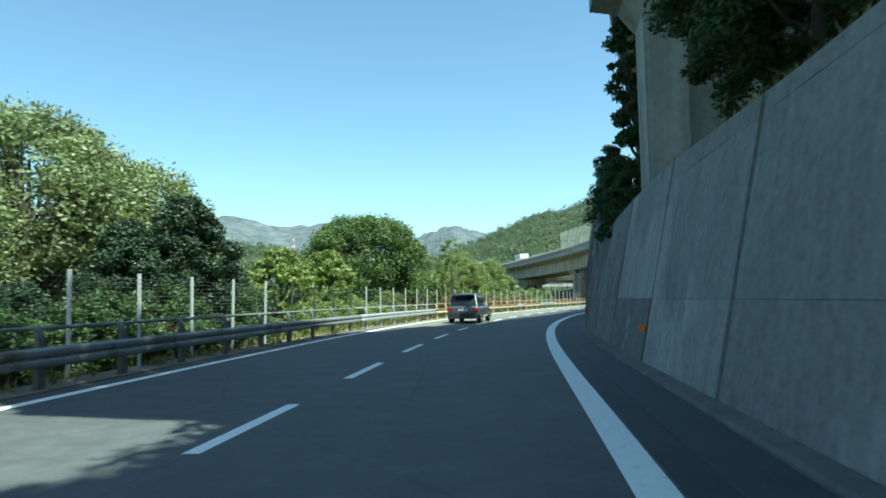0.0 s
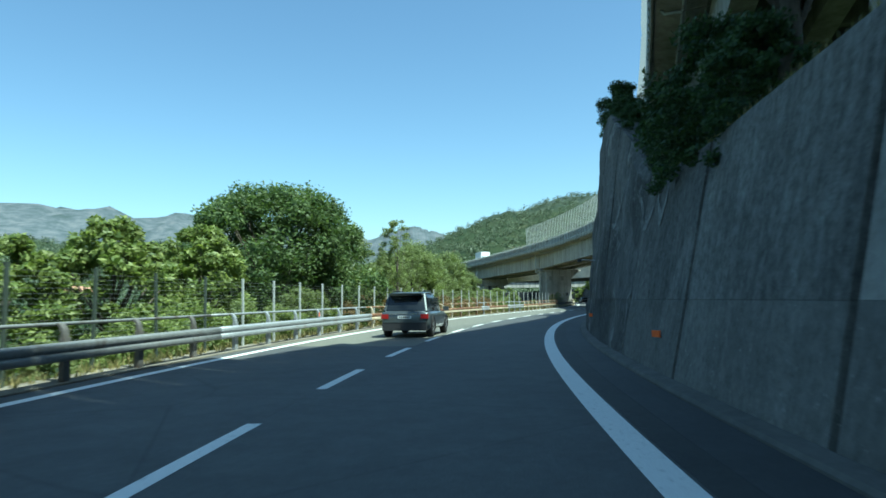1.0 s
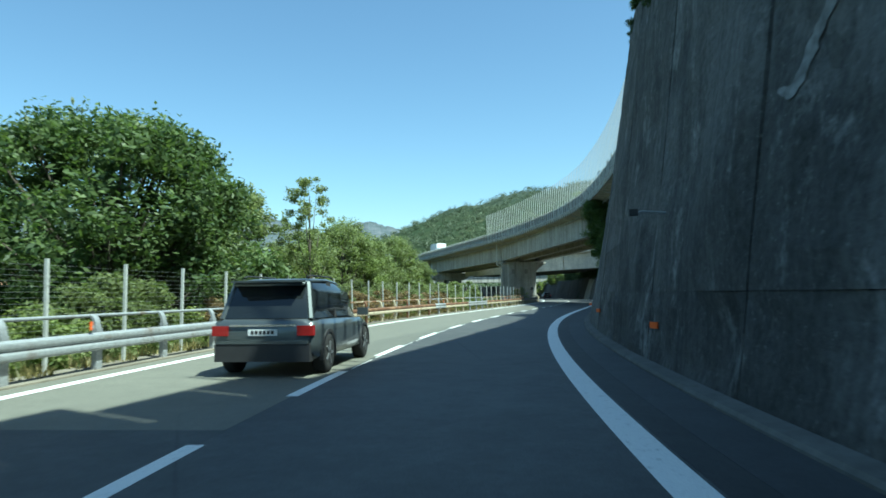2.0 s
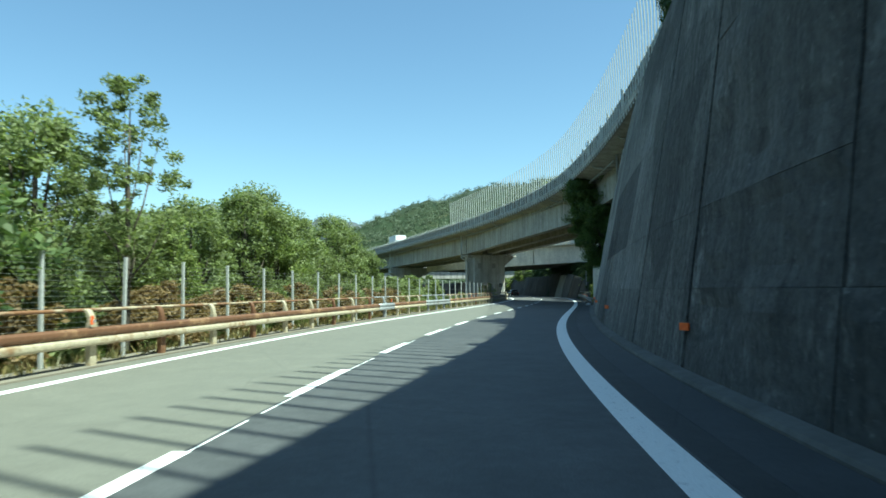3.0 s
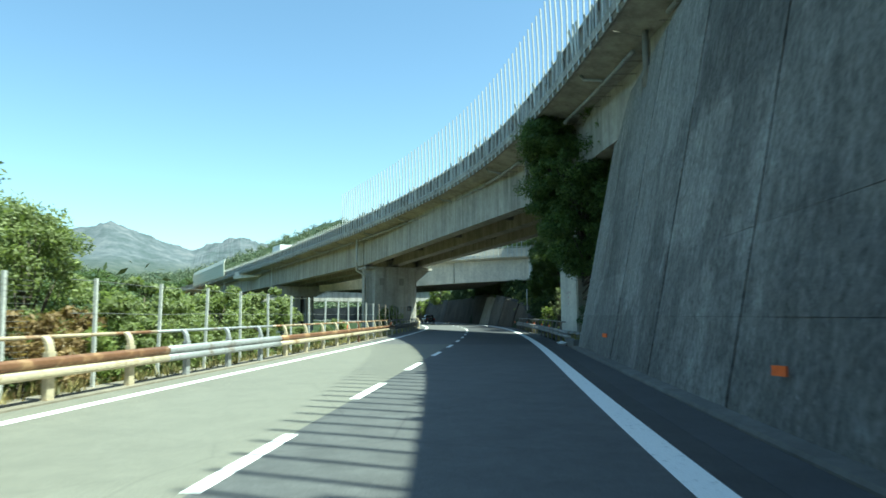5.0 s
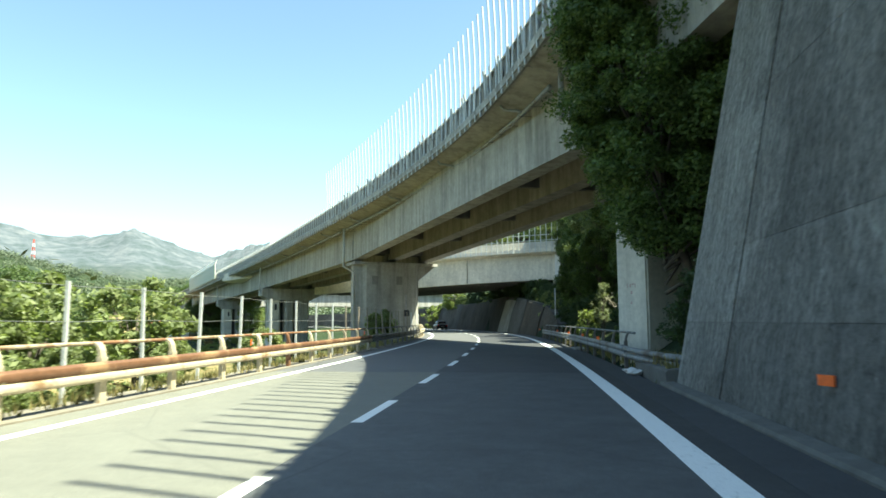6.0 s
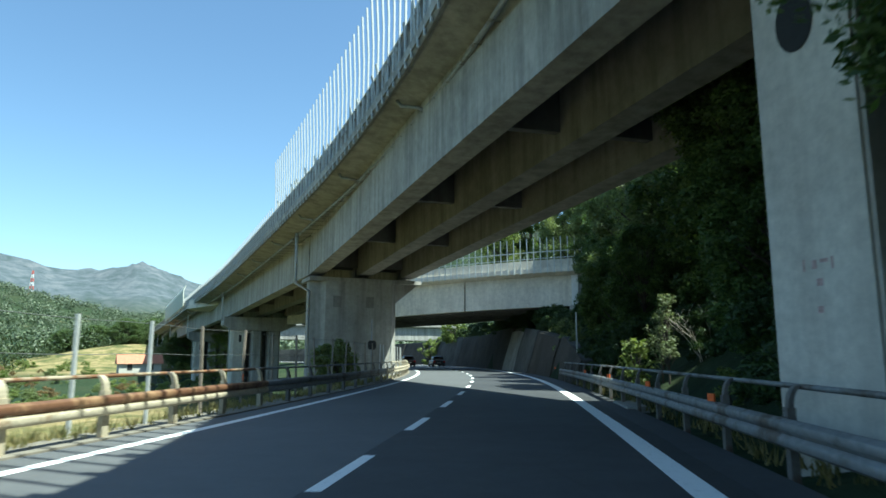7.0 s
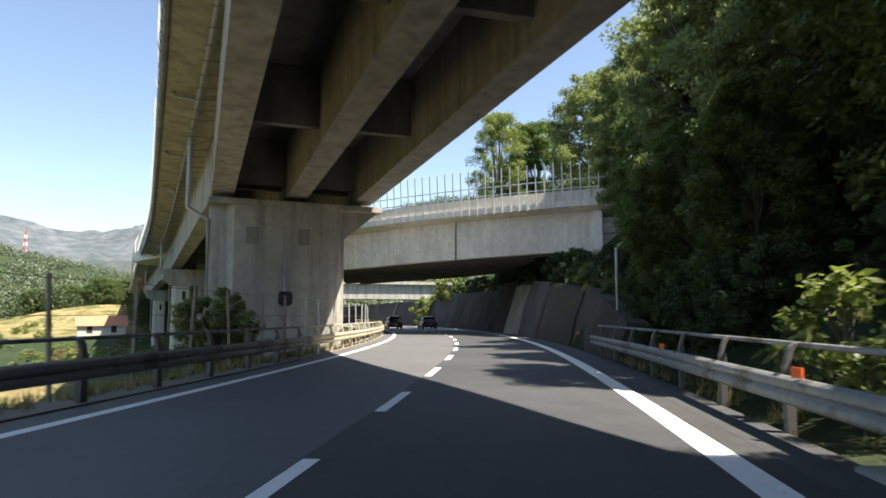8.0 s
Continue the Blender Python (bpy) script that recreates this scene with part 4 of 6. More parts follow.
for k in range(6):
    d = 0.12 * ((k * 7) % 3)
    q = along_deck("stone_course", [(1.12 - d * 0.4, -1.25 - 0.42 * k), (2.2, -1.25 - 0.42 * k), (2.2, -1.63 - 0.42 * k), (1.12 - d * 0.4, -1.63 - 0.42 * k)], UO - 2.9 + d, UO - 0.97, 0.5, KERB, line=OVER, zf=over_z)
    under(q, overpass, "rough stone course at the overpass's end")
under(along_deck("bearing_block", [(0.7, -3.75), (1.7, -3.75), (1.7, -4.3), (0.7, -4.3)], UO - 1.3, UO - 0.1, 0.6, CONC_PALE, line=OVER, zf=over_z), overpass, "pale bearing block")
tagged(ab, "concrete bridge abutment on the bank", "abutment")

# ---- retaining wall past the viaduct ----
def beyond_top(s):
    return float(np.interp(s, [128, 138, 161, 200, 320], [1.2, 2.8, 4.5, 4.2, 3.0]))


def low_wall(s0, s1, o0, o1, dz, rough=0.0):
    rings = []
    for s in np.linspace(s0, s1, max(2, round((s1 - s0) / 1.5) + 1)):
        t = beyond_top(s) + dz
        d = rough * noise.noise(Vector((s * 0.7, 0.3, 2.0)))
        rings.append([rp(s, o0, -0.3), rp(s, o0 + 0.165 * t - d, t / 2), rp(s, o0 + 0.33 * t, t), rp(s, o1 + 0.33 * t, t), rp(s, o1 + 0.33 * t, -0.3)])
    return sweep(rings)


# Besides its dirt, this wall's colour is darkened for the shade overhead.
beyond = obj("wall_beyond", *low_wall(128, 315, 5.98, 6.6, -0.03), WALL_DIRTY_SHADED)
tagged(beyond, "leaning dirty concrete wall, darkened for the overpass's shade", "wall", kind="structure")
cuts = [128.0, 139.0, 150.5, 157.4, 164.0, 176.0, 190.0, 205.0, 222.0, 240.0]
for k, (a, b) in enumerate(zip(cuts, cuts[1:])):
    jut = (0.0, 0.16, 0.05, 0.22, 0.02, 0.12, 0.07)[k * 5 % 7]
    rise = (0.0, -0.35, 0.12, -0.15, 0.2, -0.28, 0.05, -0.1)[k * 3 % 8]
    m = WALL_CAST if a == 157.4 else WALL_DIRTY_SHADED if k % 4 == 2 else WALL_BROWN
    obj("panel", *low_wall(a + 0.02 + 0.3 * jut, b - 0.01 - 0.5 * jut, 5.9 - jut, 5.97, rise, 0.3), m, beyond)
tagged(along_road("kerb_block", [(5.5, -0.3), (5.5, 0.30), (5.56, 0.34), (6.7, 0.38), (6.7, -0.3)], 90.35, 94.2, 1.0, KERB_DARK), "low rough concrete block at the wall's end", "kerb", kind="structure")


# ---- guard rails ----
def wave(name, side, o, zc, s0, s1, mat, parent, up, label=""):
    """Half of a corrugated beam: one wave whose inner edge meets the other half."""
    prof = [(o + side * d, zc + up * z) for d, z in ((0.0, 0.085), (0.012, 0.075), (0.066, 0.05), (0.076, 0.036), (0.076, -0.034), (0.068, -0.048), (0.034, -0.076), (0.03, -0.0872))]
    back = [(a - side * 0.008, z) for a, z in reversed(prof)]
    ob = along_road(name, prof + back, s0, s1, 1.2, mat, None, smooth=True)
    return under(ob, parent, label)


def rail_post_mesh(side):
    """Channel post with a curved arm on top that carries the hand rail."""
    wide = 0.19 if side > 0 else 0.14
    vf = [box_vf(0, 0, 0.36, 0.10, wide, 0.92), box_vf(side * 0.09, 0, 0.56, 0.10, 0.10, 0.30)]
    pts = []
    for i in range(7):
        a = math.pi / 2 * i / 6
        pts.append((-side * 0.02 - side * 0.16 * (1 - math.cos(a)) * 0.9 + side * 0.02, 0, 0.80 + 0.28 * math.sin(a)))
    rings = [[(x + dx, dy, z) for dx, dy in ((-0.03, -0.42 * wide), (0.03, -0.42 * wide), (0.03, 0.42 * wide), (-0.03, 0.42 * wide))] for x, _, z in pts]
    vf.append(sweep(rings))
    v, f = join(*vf)
    me = bpy.data.meshes.new("rail_post")
    me.from_pydata(v, [], f)
    return me


def guard_rail(name, side, o, s0, s1, step, bands, label, group, z=0.66):
    rail = empty(name, rp(s0, o, 0))
    for a, b, up, low in bands:
        wave("beam_upper", side, o + side * 0.10, z, a, b, up, rail, 1)
        wave("beam_lower", side, o + side * 0.10, z - 0.175, a, b, low, rail, -1)
    meshes = {}
    for m in (GALV, GALV_DULL, RUSTY, CREAM, POST_BROWN):
        me = rail_post_mesh(side)
        me.materials.append(m)
        meshes[m] = me
    rng = random.Random(5)
    for s in np.arange(s0, s1, step):
        band = [q for q in bands if q[0] <= s <= q[1]]
        m = band[0][2] if band else GALV
        if m is RUSTY and rng.random() < 0.8:
            m = CREAM
        elif m is GALV_DULL:
            m = POST_BROWN
        ob = new("post", meshes[m])
        ob.matrix_basis = Matrix.LocRotScale(Vector(rp(s, o, 0)), Euler((0, 0, -heading(s))), None)
        under(ob, rail)
    for a, b, up, low in bands:
        pts = [rp(s, o - side * 0.16, 1.06) for s in np.linspace(a, b, max(2, round((b - a) / 1.2)))]
        under(obj("hand_rail", *tube(pts, 0.035, 8), HAND if up is RUSTY else up, smooth=True), rail)
    return tagged(rail, label, "guard rail", group)


# The two dull bands carry the shade on this rail in their steel colour.
L_BANDS = [(-60, 25, GALV_DULL, GALV_DULL), (25, 40, GALV, GALV), (40, 65.7, RUSTY, CREAM), (65.7, 68.4, GALV, GALV), (68.4, 75.5, RUSTY, CREAM), (75.5, 82.9, GALV, GALV), (82.9, 108, RUSTY, CREAM), (108, 128, GALV_DULL, GALV_DULL), (128, 200, CREAM, CREAM)]
guard_rail("guard_rail", 1, -4.95, -60.2, 200, 2.4, L_BANDS, "steel guard rail, partly rusty and partly galvanised", "guard rails")
rail_right = guard_rail("guard_rail", -1, 5.45, 95.4, 130, 2.55, [(94.8, 130, GALV_DULL, GALV_DULL)], "dull grey steel guard rail with hand rail", "guard rails", 0.62)
# the right rail's end bends away from the road
for zc in (0.62, 0.445):
    rings = []
    for s in np.linspace(94.8, 91.1, 9):
        w = (94.8 - s) / 3.7
        o, z = 5.35 + 0.85 * w ** 1.7, zc - 0.10 * w
        prof = [(o, z + 0.085), (o - 0.075, z + 0.035), (o - 0.08, z), (o - 0.075, z - 0.035), (o, z - 0.085)]
        rings.append([rp(s, a, b) for a, b in prof] + [rp(s, a + 0.008, b) for a, b in reversed(prof)])
    under(obj("beam_end", *sweep(rings), GALV_DULL, smooth=True), rail_right)


# ---- wire fence behind the left rail ----
def wire_fence():
    fe = empty("wire_fence", rp(-20, -5.45, 0))
    v, f = sweep([[(x * 0.03, y * 0.03, z) for x, y in ((-1, -1), (1, -1), (1, 1), (-1, 1))] for z in (-0.3, 2.15)])
    me = bpy.data.meshes.new("fence_post")
    me.from_pydata(v, [], f)
    me.materials.append(FENCE_STEEL)
    old = me.copy()
    old.materials[0] = FENCE_GREEN
    # These posts have the viaduct's shadow painted into their steel.
    worn = me.copy()
    worn.materials[0] = FENCE_SHADE
    rng = random.Random(3)
    for s in np.arange(-20.6, 150, 2.42):
        ob = new("fence_post", old if 17 < s < 27 else worn if 104 < s < 128 else me)
        tilt = 0.06 if s > 104 else 0.02
        ob.matrix_basis = Matrix.LocRotScale(Vector(rp(s, -5.45, 0)), Euler((rng.uniform(-tilt, tilt), rng.uniform(-tilt, tilt), -heading(s))), None)
        under(ob, fe)
    for k in range(15):
        z = 0.62 + 0.1 * k
        pts = [rp(s, -5.45, z + 0.008 * math.sin(s * 1.7 + k)) for s in np.arange(-20, 73, 1.21)]
        under(obj("wire", *tube(pts, 0.0028, 3), WIRE), fe)
    for z in (1.45, 2.08):
        pts = [rp(s, -5.45, z + 0.015 * math.sin(s * 1.3)) for s in np.arange(73, 148, 1.21)]
        under(obj("wire", *tube(pts, 0.006, 4), WIRE), fe)
    return tagged(fe, "wire mesh fence on slim pale posts", "fence")


wire_fence()


# ---- reflectors ----
def reflector(p, rz, tall=0.12, wide=0.20):
    e = empty("reflector", p, rz)
    v, f = box_vf(0, 0, 0, 0.03, wide, tall)
    obj("plate", v, f, ORANGE, e)
    obj("bracket", *box_vf(0.035, 0, -0.02, 0.05, 0.04, 0.05), GALV, e)
    return tagged(e, "small orange reflector plate", "reflector", "orange reflectors")


for s in (-4.5, 8.2, 20.0, 33.9, 44.9, 57.8, 69.4, 83.0):
    reflector(rp(s, 5.565 + 0.2 * 0.76, 0.76), -heading(s) + 0.5)
for s in (8.6, 33.0, 45.2, 67.8, 92.4, 106.2):
    reflector(rp(s, -4.80, 0.88), -heading(s) + 0.4, 0.16, 0.14)
for s in (100.7, 106.0, 112.6, 119.3):
    reflector(rp(s, 5.3, 0.77), -heading(s) + 0.5, 0.12, 0.14)
for s, z in ((88.0, 0.9), (136.9, 0.62)):
    reflector(rp(s, 5.8 + (0.2 if s < 90 else 0.33) * z - 0.06, z), -heading(s) + 0.5, 0.12, 0.16)


# ---- trees and shrubs ----
def leaf_mesh(name, centres, radii, per, size, mat, rng, squash=0.8):
    """Many small folded leaves in clumps."""
    n = len(centres) * per
    c = np.repeat(np.array(centres), per, axis=0)
    r = np.repeat(np.array(radii), per)[:, None]
    d = rng.normal(size=(n, 3))
    d /= np.linalg.norm(d, axis=1)[:, None]
    p = c + d * r * (rng.random((n, 1)) ** 0.45) * np.array([1, 1, squash])
    a = rng.normal(size=(n, 3))
    a[:, 2] *= 0.6
    a /= np.linalg.norm(a, axis=1)[:, None]
    b = np.cross(a, d + 0.3 * rng.normal(size=(n, 3)))
    b /= np.linalg.norm(b, axis=1)[:, None] + 1e-9
    w = (np.repeat(np.array(size), per)[:, None] if np.ndim(size) else size) * (0.6 + 0.8 * rng.random((n, 1)))
    q = np.stack([p - a * w, p + b * w * 0.42, p + a * w, p - b * w * 0.42], 1).reshape(-1, 3)
    me = bpy.data.meshes.new(name)
    me.vertices.add(n * 4)
    me.vertices.foreach_set("co", q.ravel())
    me.loops.add(n * 4)
    me.loops.foreach_set("vertex_index", np.arange(n * 4))
    me.polygons.add(n)
    me.polygons.foreach_set("loop_start", np.arange(n) * 4)
    me.polygons.foreach_set("loop_total", np.full(n, 4))
    me.materials.append(mat)
    me.update(calc_edges=True)
    return me


def tree(height, width, stem, mat, seed, clumps=90, per=150, size=0.12, lean=0.0, shape="round", fill=0.45, limb=4, clump=1.0, girth=1.0, name="tree", label="leafy broad tree", category="tree", bark=True):
    """Trunk and limbs, and a crown of leaf clumps at the limbs' ends. Stands at the origin."""
    rng = np.random.default_rng(seed)
    e = empty(name)
    cen, rad, limbs = [], [], []
    ch = height - stem
    for k in range(clumps):
        w = rng.random()
        if shape == "round":
            prof = math.sqrt(max(0.02, 1 - (2 * w - 0.9) ** 2 / 1.25))
        elif shape == "cone":
            prof = (1 - w) ** 0.7 + 0.1
        elif shape == "slim":
            prof = 0.25 + 0.75 * math.sin(math.pi * min(1, w + 0.12)) * rng.random()
        else:
            prof = (1 - w * w) ** 0.5
        a = rng.random() * 2 * math.pi
        prof *= 0.84 + 0.42 * noise.noise(Vector((1.7 * math.cos(a), 1.7 * math.sin(a), 3.2 * w + seed * 1.3)))
        rr = width / 2 * prof * (fill + (1 - fill) * rng.random() ** 0.5)
        p = (rr * math.cos(a) + lean * w, rr * math.sin(a), stem + ch * w * 0.94)
        cen.append(p)
        rad.append((0.32 + 0.45 * rng.random()) * (width * 0.09 + 0.28) * clump)
        if k % limb == 0:
            limbs.append(p)
    crown = new("crown", leaf_mesh("crown", cen, rad, per, size, mat, rng))
    crown.parent = e
    if bark:
        tr = max(0.05, height * 0.022) * girth
        vf = [tube([(0, 0, -1.2), (0.05, 0.02, stem * 0.6), (lean * 0.4, 0, stem + ch * 0.35), (lean * 0.9, 0, stem + ch * 0.8)], [tr * 1.3, tr, tr * 0.7, tr * 0.2], 7)]
        for p in limbs:
            z = min(p[2] * 0.7, stem + ch * 0.6)
            vf.append(tube([(lean * 0.3, 0, z * 0.75), (p[0] * 0.5, p[1] * 0.5, z), p], [tr * 0.42, tr * 0.3, tr * 0.08], 4))
        obj("trunk", *join(*vf), BARK, e, smooth=True)
    return tagged(e, label, category)


def place(t, x, y, z, rz=0.0, k=1.0):
    return copy_thing(t, Matrix.LocRotScale(Vector((x, y, z)), Euler((0, 0, rz)), Vector((k, k, k))))


def at_road(t, s, o, z=None, rz=0.0, k=1.0):
    x, y, _ = rp(s, o)
    g = float(ground_z(np.array([x]), np.array([y]), False)[0]) if z is None else z
    c = copy_thing(t, Matrix())
    c.matrix_basis = Matrix.LocRotScale(Vector((x, y, g)), Euler((0, 0, rz)), Vector((k, k, k)))
    return c

def ground_at(x, y):
    return float(ground_z(np.array([x]), np.array([y]), False)[0])


def first(t, s, o, sink=0.0, rz=0.0):
    x, y, _ = rp(s, o)
    t.matrix_basis = pose(x, y, ground_at(x, y) - sink, 0, 0, math.degrees(rz))
    return t


# beyond the fence, left
big = first(tree(10.0, 13.0, 1.0, LEAF_GREEN, 3, 480, 170, 0.12, fill=0.3, clump=1.1, label="large round dense green tree beyond the fence"), 42.8, -11.3)
pale = first(tree(10.2, 9.0, 1.0, LEAF_SILVER, 4, 420, 140, 0.09, clump=1.3, label="tall pale green tree with silvery leaves"), 13.6, -12.6)
at_road(pale, 18.6, -12.4, rz=2.0, k=0.93)
at_road(pale, 8.0, -13.5, rz=4.0, k=0.95)
dark = first(tree(6.3, 5.8, 0.1, LEAF_PINE, 5, 420, 150, 0.07, shape="cone", clump=0.8, label="dark dense evergreen tree"), 15.4, -8.2)
at_road(dark, 18.2, -8.0, rz=2.0, k=0.66)
at_road(dark, 12.2, -8.2, rz=3.0, k=0.8)
at_road(dark, 8.4, -8.4, rz=4.4, k=0.5)
yellow = first(tree(6.6, 5.0, 0.8, LEAF_PALE, 6, 120, 130, 0.12, label="yellow-green young tree beyond the fence"), 29.5, -11.2)
for s, o, k, r in ((33.2, -10.0, 0.95, 1.0), (26.6, -12.8, 0.9, 2.0), (36.5, -13.5, 0.8, 3.0)):
    at_road(yellow, s, o, rz=r, k=k)
mixed_pale = first(tree(7.6, 5.2, 1.0, LEAF_PALE, 12, 120, 140, 0.085, fill=0.3, clump=1.35, limb=5, label="yellow-green tree beyond the fence"), 65.4, -12.5)
for s, o, k, r in ((46.4, -13.5, 0.85, 1), (60.0, -12.6, 0.85, 2), (68.4, -12.2, 1.0, 3), (72.6, -11.8, 0.9, 4), (53.8, -9.0, 0.72, 5), (62.8, -8.8, 0.7, 0.6)):
    at_road(mixed_pale, s, o, rz=r, k=k)
mixed = first(tree(8.2, 5.4, 1.0, LEAF_MID, 7, 140, 150, 0.085, fill=0.3, clump=1.35, limb=5, label="light green tree beyond the fence"), 50.2, -10.2)
for s, o, k, r in ((47.8, -10.8, 0.8, 1), (53.2, -9.4, 0.66, 2), (58.6, -10.6, 0.86, 3), (61.3, -9.6, 0.9, 4), (64, -10.6, 1.02, 5), (66.3, -9.8, 0.86, 0.5), (70.5, -10.4, 0.74, 1.5), (74, -10.6, 0.98, 2.5), (77.5, -9.8, 0.72, 3.5), (80.4, -13, 0.9, 4.5)):
    at_road(mixed, s, o, rz=r, k=k)
low_tree = first(tree(4.6, 4.4, 0.5, LEAF_MID, 17, 80, 120, 0.11, label="low bushy tree beyond the fence"), 84.5, -10.5)
for s, o, k, r in ((88, -9.6, 0.9, 1), (91.5, -10.5, 1.0, 2), (95.0, -9.6, 0.95, 3), (46.8, -9.0, 0.9, 5), (72.5, -8.8, 0.85, 6), (125.4, -7.2, 0.66, 1.3), (127.6, -7.6, 0.6, 2.2)):
    at_road(low_tree, s, o, rz=r, k=k)
slim = tree(12.2, 5.2, 3.6, LEAF_MID, 8, 150, 70, 0.1, limb=14, girth=0.45, shape="round", label="tall slender tree with sparse leaves")
slim.matrix_basis = Matrix.LocRotScale(Vector((0.9, 55.1, ground_at(0.9, 55.1))), None, Vector((0.56, 0.56, 0.56)))

# brush behind the fence
brush = first(tree(2.2, 2.9, 0.0, LEAF_MID, 21, 40, 170, 0.062, shape="dome", name="shrub", label="dense green shrub behind the fence", category="shrub", bark=False), -3, -7.2)
brush_pale = first(tree(1.9, 2.7, 0.0, LEAF_PALE, 22, 36, 160, 0.06, shape="dome", name="shrub", label="yellow-green shrub behind the fence", category="shrub", bark=False), 25.5, -7.4)
brush_dry = first(tree(2.1, 2.4, 0.0, LEAF_DRY, 23, 30, 110, 0.07, shape="dome", name="shrub", label="reddish dry shrub behind the fence", category="shrub", bark=False), 50.5, -7.0)
# Darker copy of the brush; its leaf colour holds the deck's shade.
brush_dark = first(tree(2.3, 3.0, 0.0, LEAF_DARK, 24, 44, 180, 0.06, shape="dome", name="shrub", label="shrub behind the fence with shade put into its leaf colour", category="shrub", bark=False), 16.8, -7.0)
rng = random.Random(11)
s = -1.0
while s < 100:
    kind = brush if s > 19.5 else brush_dark
    if 22 < s < 36:
        kind = brush_pale if rng.random() < 0.75 else brush
    elif 40 < s < 78:
        kind = rng.choice((brush, brush_dry, brush_dry, brush_pale))
    k = rng.uniform(0.85, 1.25) * (1.0 if s < 82 else 0.75) * (0.6 if 19.5 < s < 26 else 1.0)
    if not 82 < s < 200 or rng.random() < 0.6:
        at_road(kind, s, rng.uniform(-7.4, -6.9) - (0.5 if k > 1.05 else 0), rz=rng.uniform(0, 6), k=k)
    s += rng.uniform(1.3, 1.9)

for s, o, k, r in ((52.4, -6.4, 0.8, 0), (54.6, -6.3, 0.95, 1), (56.9, -6.4, 0.85, 2), (59.3, -6.3, 1.0, 3), (61.2, -6.4, 0.8, 4), (63.6, -6.3, 0.95, 5), (66.1, -6.4, 0.85, 0.5), (68.2, -6.3, 0.9, 1.5), (70.7, -6.4, 0.8, 2.5), (73.5, -6.3, 0.85, 3.5)):
    at_road(brush_dry, s, o, rz=r, k=k)

# on the wall's top
ivy = first(tree(2.5, 3.2, -0.6, LEAF_DARK, 31, 60, 210, 0.06, shape="dome", name="shrub", label="dark overhanging shrub on the wall's top", category="shrub", bark=False), 20, 7.3)
ivy.matrix_basis = pose(*rp(20.5, 7.15, 4.35))
for s, dz, k, r in ((18.2, 0.0, 0.75, 3.3), (22.5, 0.1, 0.75, 5), (24.8, 0.0, 0.6, 0.7), (27.0, -0.2, 0.48, 1.7), (29.2, -0.4, 0.42, 2.7), (31.4, -0.4, 0.4, 3.7), (33.6, -0.4, 0.45, 4.7), (35.8, -0.3, 0.5, 5.7), (36.6, -2.4, 0.25, 1.1), (37.4, -3.6, 0.22, 2.1), (38.0, -0.2, 0.8, 0.4), (40.2, -0.2, 0.75, 1.2), (42.6, -0.3, 0.65, 2.2), (45, -0.3, 0.5, 3.1)):
    t = float(wall_top(s))
    c = copy_thing(ivy, Matrix())
    c.matrix_basis = Matrix.LocRotScale(Vector(rp(s, 5.65 + batter(s) * t + 0.5 + 0.25 * k, t + dz)), Euler((0, 0, r)), Vector((k, k, k)))
for y, k, r in ((50.0, 0.7, 0.5), (53.0, 0.5, 1.5), (55.6, 0.45, 2.5), (58.4, 0.7, 3.5), (60.4, 1.0, 4.5), (62.4, 1.5, 5.5), (64.3, 1.1, 0.9)):
    c = copy_thing(ivy, Matrix())
    u = DECK.u_at_y(y)
    c.matrix_basis = Matrix.LocRotScale(Vector(DECK.at(u, 0.45, deck_z(y) + 0.25)), Euler((0, 0, r)), Vector((k * 0.6, k * 0.85, k)))
    tagged(c, "green shrub growing at the viaduct's edge", "shrub")
over = tree(8.5, 5.4, 1.3, LEAF_DARK, 32, 150, 240, 0.08, limb=12, girth=0.6, label="dark leafy tree overhanging the wall")
over.matrix_basis = pose(*rp(4.6, 7.9, 4.0))
for s, o, z, k, r in ((7.6, 8.5, 4.0, 0.95, 5), (2.0, 8.4, 4.0, 1.0, 1), (-1.5, 9.5, 4.0, 1.8, 3), (-7.5, 9.5, 4.0, 1.9, 3)):
    c = copy_thing(over, Matrix())
    c.matrix_basis = Matrix.LocRotScale(Vector(rp(s, o, z)), Euler((0, 0, r)), Vector((k, k, k)))
sapling = tree(8.6, 2.5, 2.9, LEAF_DARK, 33, 84, 180, 0.09, label="dark leafy tree rising behind the wall beside a pier")
sapling.matrix_basis = pose(*rp(18.6, 7.7, 4.0))

# shaded bank, right
bank = first(tree(9.5, 6.6, 0.2, LEAF_BANK, 9, 300, 270, 0.08, limb=9, girth=0.6, label="dense leafy tree on the shaded bank"), 97.5, 12.2)
# Double-size trees at o 21 to 23 are added behind to shade the bank.
for s, o, k, r in ((102.5, 10.4, 0.9, 2), (105.2, 10.4, 0.95, 5.2), (105.8, 8.7, 0.78, 0.7), (100.6, 9.8, 0.9, 4.1), (97, 21, 2.0, 1.1), (104.5, 21, 2.0, 0.6), (112, 22, 2.0, 2.2), (120, 22, 2.1, 3.3), (129, 23, 2.0, 4.0), (105.5, 15.0, 0.95, 3), (113.8, 16.0, 1.05, 4), (119.0, 12.3, 1.42, 5), (123, 8.8, 0.7, 2.6), (128.5, 8.8, 0.75, 3.9), (100, 18, 1.2, 2.4), (121, 17, 1.4, 3.4), (128, 17, 1.6, 4.4), (136, 10.4, 0.95, 0.9), (143.5, 12.0, 1.0, 1.9), (182, 15, 1.8, 1.2), (92.0, 12.5, 0.75, 2.1)):
    at_road(bank, s, o, rz=r, k=k)
